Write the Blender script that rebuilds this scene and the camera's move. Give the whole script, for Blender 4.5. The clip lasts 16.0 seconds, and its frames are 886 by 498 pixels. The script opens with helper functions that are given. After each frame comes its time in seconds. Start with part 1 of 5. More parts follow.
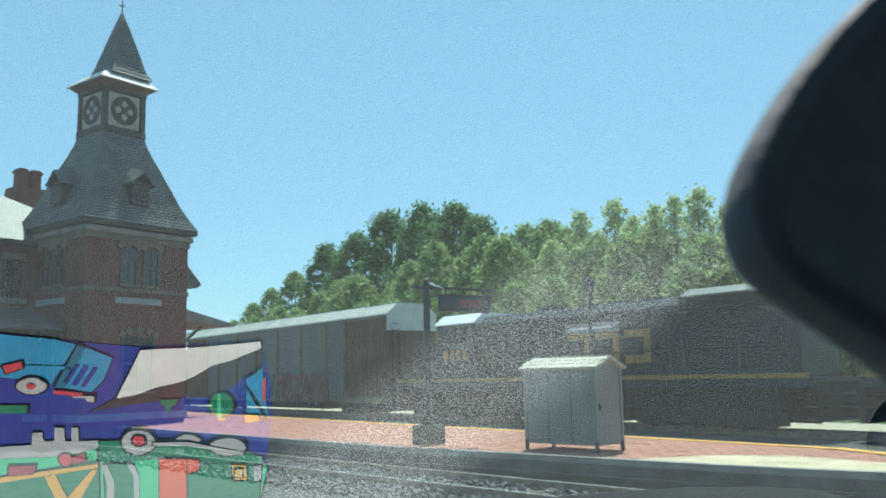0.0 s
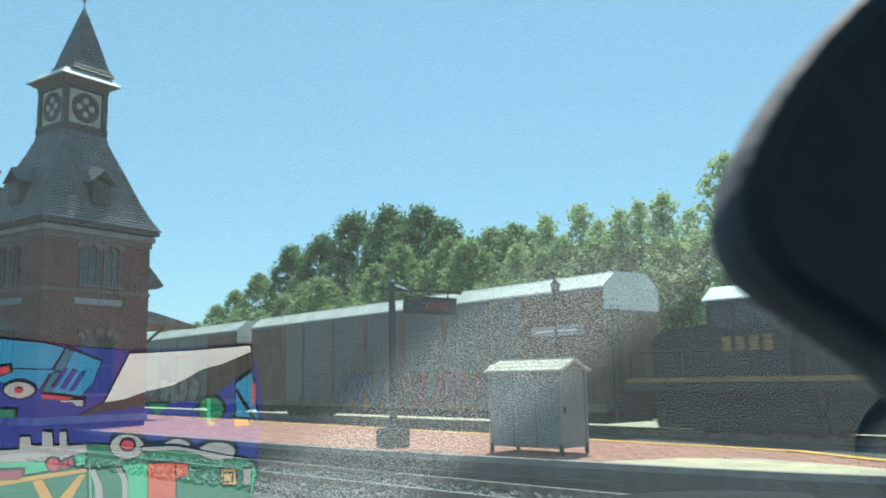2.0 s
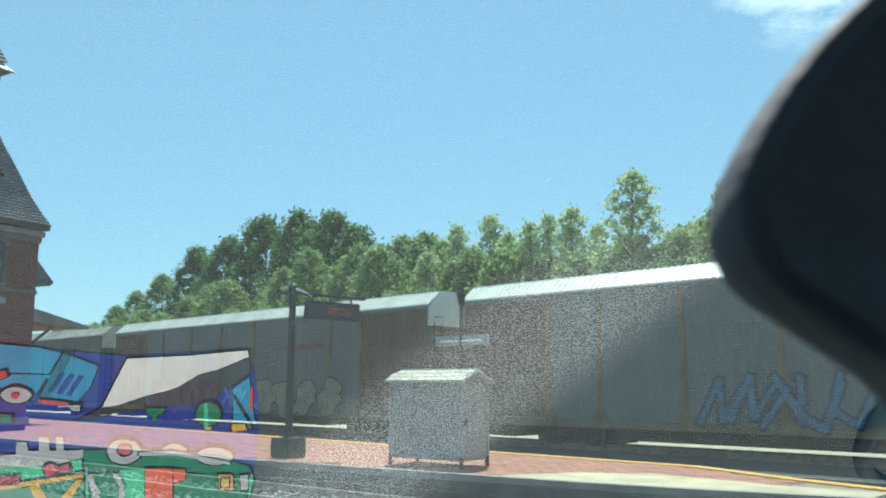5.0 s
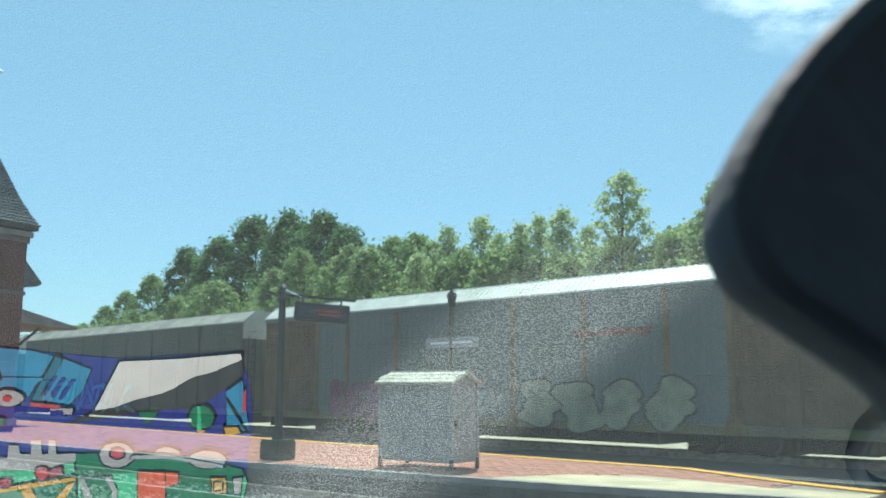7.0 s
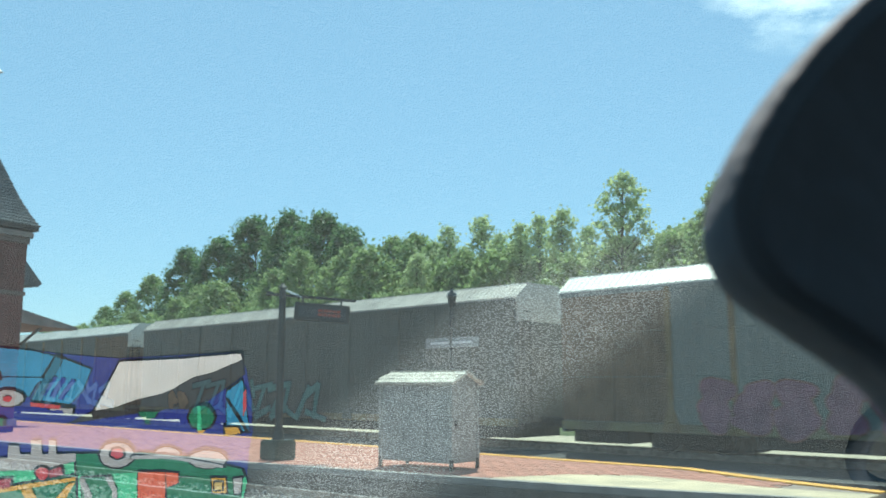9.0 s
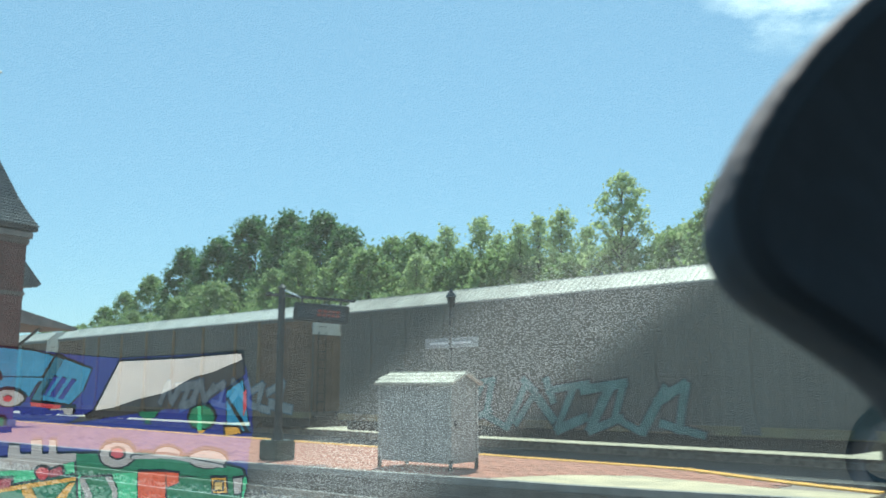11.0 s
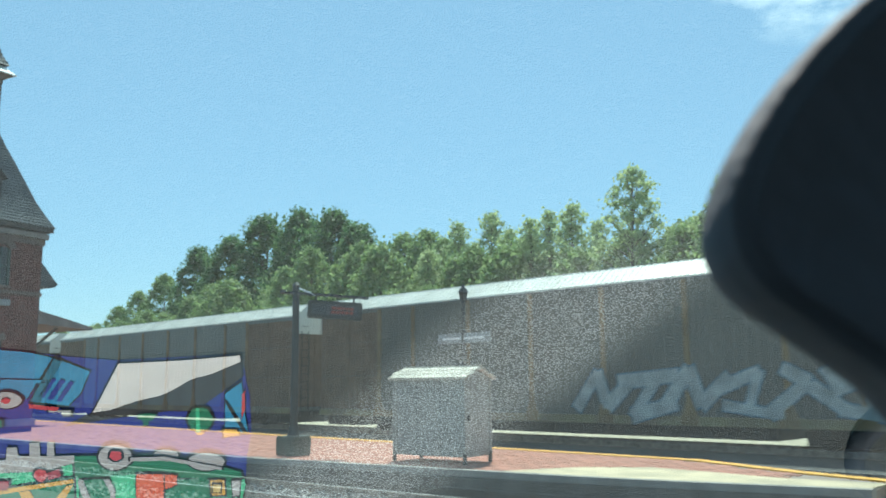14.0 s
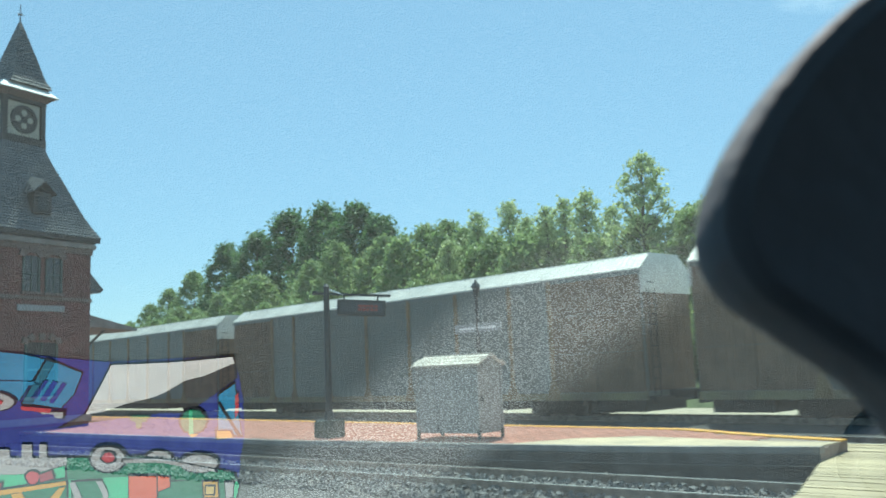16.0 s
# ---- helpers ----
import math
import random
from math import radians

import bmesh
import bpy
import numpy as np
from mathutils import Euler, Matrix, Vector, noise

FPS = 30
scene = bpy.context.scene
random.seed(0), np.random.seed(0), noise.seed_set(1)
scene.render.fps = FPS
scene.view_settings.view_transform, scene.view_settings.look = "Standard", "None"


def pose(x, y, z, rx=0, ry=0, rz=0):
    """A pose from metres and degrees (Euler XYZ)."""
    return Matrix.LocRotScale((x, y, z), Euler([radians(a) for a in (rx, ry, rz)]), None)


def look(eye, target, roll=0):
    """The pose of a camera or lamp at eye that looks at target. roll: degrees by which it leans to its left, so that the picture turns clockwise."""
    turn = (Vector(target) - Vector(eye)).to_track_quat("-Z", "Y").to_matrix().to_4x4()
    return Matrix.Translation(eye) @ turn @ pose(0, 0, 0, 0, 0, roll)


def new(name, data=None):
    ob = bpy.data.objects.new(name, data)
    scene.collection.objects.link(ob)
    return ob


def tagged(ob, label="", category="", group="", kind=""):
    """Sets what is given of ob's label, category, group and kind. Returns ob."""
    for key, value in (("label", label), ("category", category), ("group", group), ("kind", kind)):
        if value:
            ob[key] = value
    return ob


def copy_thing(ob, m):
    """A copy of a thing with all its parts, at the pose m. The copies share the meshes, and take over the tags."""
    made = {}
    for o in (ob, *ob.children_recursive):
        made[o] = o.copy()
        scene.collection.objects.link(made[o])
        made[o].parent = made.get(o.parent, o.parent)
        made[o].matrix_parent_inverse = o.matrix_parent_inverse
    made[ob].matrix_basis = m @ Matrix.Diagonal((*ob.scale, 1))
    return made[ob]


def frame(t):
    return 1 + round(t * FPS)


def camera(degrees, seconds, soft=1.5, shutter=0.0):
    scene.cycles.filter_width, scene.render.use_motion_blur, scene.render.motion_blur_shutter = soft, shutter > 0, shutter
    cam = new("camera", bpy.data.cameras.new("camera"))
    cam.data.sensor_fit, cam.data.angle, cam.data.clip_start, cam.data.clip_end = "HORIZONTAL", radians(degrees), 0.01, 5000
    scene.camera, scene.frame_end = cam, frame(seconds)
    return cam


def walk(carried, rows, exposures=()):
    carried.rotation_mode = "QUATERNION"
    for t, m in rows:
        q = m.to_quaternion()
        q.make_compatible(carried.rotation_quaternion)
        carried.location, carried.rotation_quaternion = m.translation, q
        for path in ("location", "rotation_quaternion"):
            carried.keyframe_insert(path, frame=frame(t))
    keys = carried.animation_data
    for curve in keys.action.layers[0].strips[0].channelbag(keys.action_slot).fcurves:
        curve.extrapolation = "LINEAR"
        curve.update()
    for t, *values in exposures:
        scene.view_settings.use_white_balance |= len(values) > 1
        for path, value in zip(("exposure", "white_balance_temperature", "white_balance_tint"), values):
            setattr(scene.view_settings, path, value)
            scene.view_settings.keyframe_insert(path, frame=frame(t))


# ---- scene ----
# seconds, eye x y z, heading, pitch, lean
PATH = [
    (0, 0.364, -0.506, 1.492, -52.87, 8.37, -1.11),
    (0.5, 0.358, -0.494, 1.484, -51.96, 8.39, -1.17),
    (1, 0.336, -0.463, 1.480, -51.49, 8.44, -1.22),
    (1.5, 0.339, -0.463, 1.465, -51.19, 8.50, -1.14),
    (2, 0.283, -0.444, 1.476, -50.61, 8.54, -0.96),
    (2.5, 0.221, -0.340, 1.480, -49.84, 8.59, -0.78),
    (3, 0.182, -0.249, 1.467, -48.73, 8.71, -0.45),
    (3.5, 0.109, -0.152, 1.478, -47.68, 8.76, -0.29),
    (4, 0.037, -0.065, 1.469, -46.61, 8.91, 0.03),
    (5, 0.000, -0.010, 1.490, -44.75, 9.06, 0.15),
    (6, 0.000, 0.000, 1.508, -44.17, 9.12, 0.20),
    (6.5, -0.000, 0.000, 1.511, -44.14, 9.13, 0.22),
    (7, 0.000, 0.000, 1.511, -44.13, 9.12, 0.19),
    (9, 0.000, -0.001, 1.510, -44.13, 9.13, 0.15),
    (11.5, -0.000, -0.001, 1.510, -44.07, 9.16, 0.15),
    (13, -0.000, -0.001, 1.510, -44.07, 9.16, 0.04),
    (13.5, -0.016, 0.020, 1.498, -44.31, 9.11, -0.10),
    (14, 0.132, -0.153, 1.497, -44.82, 8.86, -0.47),
    (14.5, 0.483, -0.392, 1.504, -45.03, 8.35, -1.36),
    (15, 0.935, -0.761, 1.503, -45.04, 7.97, -1.85),
    (15.5, 1.451, -1.188, 1.517, -45.51, 7.86, -2.10),
    (16, 1.981, -1.600, 1.515, -46.41, 7.94, -2.48),
]

# the vehicle's slight sway against the lens: seconds, turn, nod in degrees
SWAY = [(0, 0.8, 0.55), (1.5, 0.0, 0.35), (3.5, 0.75, 0.2), (5, 0.2, 0.0), (7, -0.2, -0.2), (12.5, -0.2, -0.2),
        (13.5, -0.3, -0.25), (14.5, -0.45, -0.4), (16, -1.1, -0.4)]
RAIL = -0.35        # top of rail; the platform is z = 0
SUN_AZ, SUN_EL = -38.0, 62.0


def heading(yaw, pitch):
    a, b = radians(yaw), radians(pitch)
    return Vector((math.sin(a) * math.cos(b), math.cos(a) * math.cos(b), math.sin(b)))


def eye_pose(x, y, z, yaw, pitch, lean):
    e = Vector((x, y, z))
    return look(e, e + heading(yaw, pitch), lean)


cam = camera(53.96, 16.0, soft=1.3, shutter=0.4)
cam.data.dof.use_dof, cam.data.dof.focus_distance, cam.data.dof.aperture_fstop = True, 0.85, 20.0
walk(cam, [(r[0], eye_pose(*r[1:])) for r in PATH], exposures=[(0, 0.84), (16, 0.84)])

# ---- light ----
world = bpy.data.worlds.new("world")
scene.world = world
world.use_nodes = True
wn, wl = world.node_tree.nodes, world.node_tree.links
sky = wn.new("ShaderNodeTexSky")
sky.sky_type, sky.sun_disc = "NISHITA", False
sky.sun_elevation, sky.sun_rotation = radians(SUN_EL), radians(SUN_AZ)
sky.air_density, sky.dust_density, sky.ozone_density = 1.0, 0.12, 2.4
cloud = wn.new("ShaderNodeTexNoise")
cloud.inputs["Scale"].default_value, cloud.inputs["Detail"].default_value = 9.0, 9
cloud.inputs["Roughness"].default_value = 0.62
wtc, wmp = wn.new("ShaderNodeTexCoord"), wn.new("ShaderNodeMapping")
wmp.inputs["Scale"].default_value = (1, 1, 2.2)
wmp.inputs["Location"].default_value = (0.33, 0.1, 0.42)
wrp = wn.new("ShaderNodeValToRGB")
wrp.color_ramp.elements[0].position, wrp.color_ramp.elements[1].position = 0.42, 0.72
# a single wispy cloud, high over the trees
wdot, wmr, wmul = wn.new("ShaderNodeVectorMath"), wn.new("ShaderNodeMapRange"), wn.new("ShaderNodeMath")
wdot.operation, wmul.operation = "DOT_PRODUCT", "MULTIPLY"
wdot.inputs[1].default_value = heading(-20.5, 26.5)
wmr.inputs["From Min"].default_value, wmr.inputs["From Max"].default_value = 0.9935, 0.9985
wmx = wn.new("ShaderNodeMixRGB")
wmx.inputs[2].default_value = (9, 9.3, 9.6, 1)
bg = wn["Background"]
bg.inputs["Strength"].default_value = 0.14
wl.new(wtc.outputs["Generated"], wmp.inputs[0])
wl.new(wtc.outputs["Generated"], wdot.inputs[0])
wl.new(wdot.outputs["Value"], wmr.inputs[0])
wl.new(wmp.outputs[0], cloud.inputs["Vector"])
wl.new(cloud.outputs["Fac"], wrp.inputs[0])
wl.new(wrp.outputs[0], wmul.inputs[0])
wl.new(wmr.outputs[0], wmul.inputs[1])
wl.new(wmul.outputs[0], wmx.inputs[0])
# thin summer haze evens out the blue
whz = wn.new("ShaderNodeMixRGB")
whz.inputs[0].default_value, whz.inputs[2].default_value = 0.64, (1.64, 2.88, 4.08, 1)
wl.new(sky.outputs[0], whz.inputs[1])
wl.new(whz.outputs[0], wmx.inputs[1])
wl.new(wmx.outputs[0], bg.inputs["Color"])
sun = new("sun", bpy.data.lights.new("sun", "SUN"))
sun.data.energy, sun.data.angle, sun.data.color = 5.0, radians(0.53), (1.0, 0.95, 0.87)
sun.matrix_basis = look((0, 0, 40), Vector((0, 0, 40)) - heading(SUN_AZ, SUN_EL))


# ---- materials ----
def mat(name, color, rough=0.7, metal=0.0, var=0.25, scale=4.0, fine=60.0, bump=0.2, dirt=None, stretch=(1, 1, 1), spec=0.5, rnd=0.0):
    """Colour with broad stains and fine grain, and a fine relief."""
    m = bpy.data.materials.new(name)
    m.use_nodes = True
    n, l = m.node_tree.nodes, m.node_tree.links
    b = n["Principled BSDF"]
    b.inputs["Roughness"].default_value, b.inputs["Metallic"].default_value = rough, metal
    b.inputs["Specular IOR Level"].default_value = spec
    tc, mp = n.new("ShaderNodeTexCoord"), n.new("ShaderNodeMapping")
    mp.inputs["Scale"].default_value = stretch
    l.new(tc.outputs["Object"], mp.inputs[0])
    big, small = n.new("ShaderNodeTexNoise"), n.new("ShaderNodeTexNoise")
    big.inputs["Scale"].default_value, big.inputs["Detail"].default_value = scale, 6
    small.inputs["Scale"].default_value, small.inputs["Detail"].default_value = fine, 3
    for t in (big, small):
        l.new(mp.outputs[0], t.inputs["Vector"])
    r1 = n.new("ShaderNodeValToRGB")
    d = dirt or tuple(c * (1 - var) for c in color)
    r1.color_ramp.elements[0].position, r1.color_ramp.elements[1].position = 0.32, 0.66
    r1.color_ramp.elements[0].color = (*d, 1)
    r1.color_ramp.elements[1].color = (*(min(1, c * (1 + var * 0.4)) for c in color), 1)
    l.new(big.outputs["Fac"], r1.inputs[0])
    hs = n.new("ShaderNodeHueSaturation")
    l.new(r1.outputs[0], hs.inputs["Color"])
    mr = n.new("ShaderNodeMapRange")
    mr.inputs["To Min"].default_value, mr.inputs["To Max"].default_value = 1 - var * 0.7, 1 + var * 0.7
    l.new(small.outputs["Fac"], mr.inputs[0])
    last = mr.outputs[0]
    if rnd:
        oi, m2, mu = n.new("ShaderNodeObjectInfo"), n.new("ShaderNodeMapRange"), n.new("ShaderNodeMath")
        m2.inputs["To Min"].default_value, m2.inputs["To Max"].default_value = 1 - rnd, 1 + rnd
        mu.operation = "MULTIPLY"
        l.new(oi.outputs["Random"], m2.inputs[0])
        l.new(m2.outputs[0], mu.inputs[0])
        l.new(last, mu.inputs[1])
        last = mu.outputs[0]
    l.new(last, hs.inputs["Value"])
    l.new(hs.outputs[0], b.inputs["Base Color"])
    if bump:
        bp = n.new("ShaderNodeBump")
        bp.inputs["Strength"].default_value, bp.inputs["Distance"].default_value = bump, 0.02
        l.new(small.outputs["Fac"], bp.inputs["Height"])
        l.new(bp.outputs[0], b.inputs["Normal"])
    return m


def glow(name, color, strength):
    m = bpy.data.materials.new(name)
    m.use_nodes = True
    b = m.node_tree.nodes["Principled BSDF"]
    b.inputs["Base Color"].default_value = (*(c * 0.08 for c in color), 1)
    b.inputs["Emission Color"].default_value, b.inputs["Emission Strength"].default_value = (*color, 1), strength
    return m


def leafy(name, color, light):
    """Leaves: thin, matt, letting some light through, each clump a little different."""
    m = bpy.data.materials.new(name)
    m.use_nodes = True
    n, l = m.node_tree.nodes, m.node_tree.links
    out = n["Material Output"]
    b = n["Principled BSDF"]
    b.inputs["Roughness"].default_value = 0.55
    geo, rp = n.new("ShaderNodeNewGeometry"), n.new("ShaderNodeValToRGB")
    rp.color_ramp.elements[0].color, rp.color_ramp.elements[1].color = (*color, 1), (*light, 1)
    l.new(geo.outputs["Random Per Island"], rp.inputs[0])
    l.new(rp.outputs[0], b.inputs["Base Color"])
    tr, mx = n.new("ShaderNodeBsdfTranslucent"), n.new("ShaderNodeMixShader")
    l.new(rp.outputs[0], tr.inputs["Color"])
    mx.inputs[0].default_value = 0.55
    l.new(b.outputs[0], mx.inputs[1])
    l.new(tr.outputs[0], mx.inputs[2])
    l.new(mx.outputs[0], out.inputs["Surface"])
    return m


def windshield(name, ior, tint):
    """Clear tinted glass: what is behind shows straight through, the gloss mirrors the cabin."""
    m = bpy.data.materials.new(name)
    m.use_nodes = True
    n, l = m.node_tree.nodes, m.node_tree.links
    fr, t, g, mx = (n.new("ShaderNode" + k) for k in ("Fresnel", "BsdfTransparent", "BsdfGlossy", "MixShader"))
    fr.inputs["IOR"].default_value = ior
    t.inputs["Color"].default_value = (*tint, 1)
    g.inputs["Roughness"].default_value = 0.0
    l.new(fr.outputs[0], mx.inputs[0])
    l.new(t.outputs[0], mx.inputs[1])
    l.new(g.outputs[0], mx.inputs[2])
    l.new(mx.outputs[0], n["Material Output"].inputs["Surface"])
    return m


def leather(name, worn, dark, rough):
    """Grained hide: raised cells and creases; sunlight painted pale along a slanting band in the tone worn, dark beside
    it.
    """
    m = bpy.data.materials.new(name)
    m.use_nodes = True
    n, l = m.node_tree.nodes, m.node_tree.links
    b = n["Principled BSDF"]
    b.inputs["Roughness"].default_value = rough
    tc, vo, no, wr = n.new("ShaderNodeTexCoord"), n.new("ShaderNodeTexVoronoi"), n.new("ShaderNodeTexNoise"), n.new("ShaderNodeMixRGB")
    no.inputs["Scale"].default_value, no.inputs["Detail"].default_value = 120, 3
    vo.feature = "SMOOTH_F1"
    vo.inputs["Scale"].default_value, vo.inputs["Smoothness"].default_value = 620, 0.03
    mp = n.new("ShaderNodeMapping")
    mp.inputs["Scale"].default_value = (0.8, 1.35, 1.0)
    wr.inputs[0].default_value = 0.004
    l.new(tc.outputs["Object"], no.inputs["Vector"])
    l.new(tc.outputs["Object"], wr.inputs[1])
    l.new(no.outputs["Color"], wr.inputs[2])
    l.new(wr.outputs[0], mp.inputs[0])
    l.new(mp.outputs[0], vo.inputs["Vector"])
    # the grain's glints and crease shade, put into its tone
    rp = n.new("ShaderNodeValToRGB")
    rp.color_ramp.elements[0].position, rp.color_ramp.elements[1].position = 0.28, 0.62
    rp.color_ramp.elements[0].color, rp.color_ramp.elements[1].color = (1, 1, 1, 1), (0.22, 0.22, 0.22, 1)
    l.new(vo.outputs["Distance"], rp.inputs[0])
    # the sunlit band, painted into the colour with soft edges
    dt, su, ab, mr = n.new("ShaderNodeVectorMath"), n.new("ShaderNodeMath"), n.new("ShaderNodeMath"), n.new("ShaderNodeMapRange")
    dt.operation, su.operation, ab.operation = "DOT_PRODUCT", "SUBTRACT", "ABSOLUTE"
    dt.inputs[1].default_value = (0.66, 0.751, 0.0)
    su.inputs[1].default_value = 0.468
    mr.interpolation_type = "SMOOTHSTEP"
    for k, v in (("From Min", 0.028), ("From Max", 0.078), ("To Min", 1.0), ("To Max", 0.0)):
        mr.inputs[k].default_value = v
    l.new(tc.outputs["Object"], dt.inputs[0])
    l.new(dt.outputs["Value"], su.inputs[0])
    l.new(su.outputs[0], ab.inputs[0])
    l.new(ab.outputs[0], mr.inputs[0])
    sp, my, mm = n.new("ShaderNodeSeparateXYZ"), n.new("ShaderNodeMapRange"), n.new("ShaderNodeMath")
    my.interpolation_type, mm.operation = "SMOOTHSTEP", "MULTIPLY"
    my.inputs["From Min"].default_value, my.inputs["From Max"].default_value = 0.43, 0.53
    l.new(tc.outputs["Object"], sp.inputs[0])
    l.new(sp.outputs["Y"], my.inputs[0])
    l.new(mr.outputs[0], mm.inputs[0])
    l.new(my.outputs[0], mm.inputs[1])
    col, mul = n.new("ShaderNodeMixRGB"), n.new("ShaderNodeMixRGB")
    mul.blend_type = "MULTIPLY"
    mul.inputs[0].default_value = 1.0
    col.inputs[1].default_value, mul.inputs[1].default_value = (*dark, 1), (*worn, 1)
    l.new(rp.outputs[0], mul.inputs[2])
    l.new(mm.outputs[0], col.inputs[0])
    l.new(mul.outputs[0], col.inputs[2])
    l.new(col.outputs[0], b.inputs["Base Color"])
    bp = n.new("ShaderNodeBump")
    bp.invert = True
    bp.inputs["Strength"].default_value, bp.inputs["Distance"].default_value = 1.0, 0.0026
    l.new(vo.outputs["Distance"], bp.inputs["Height"])
    l.new(bp.outputs[0], b.inputs["Normal"])
    return m


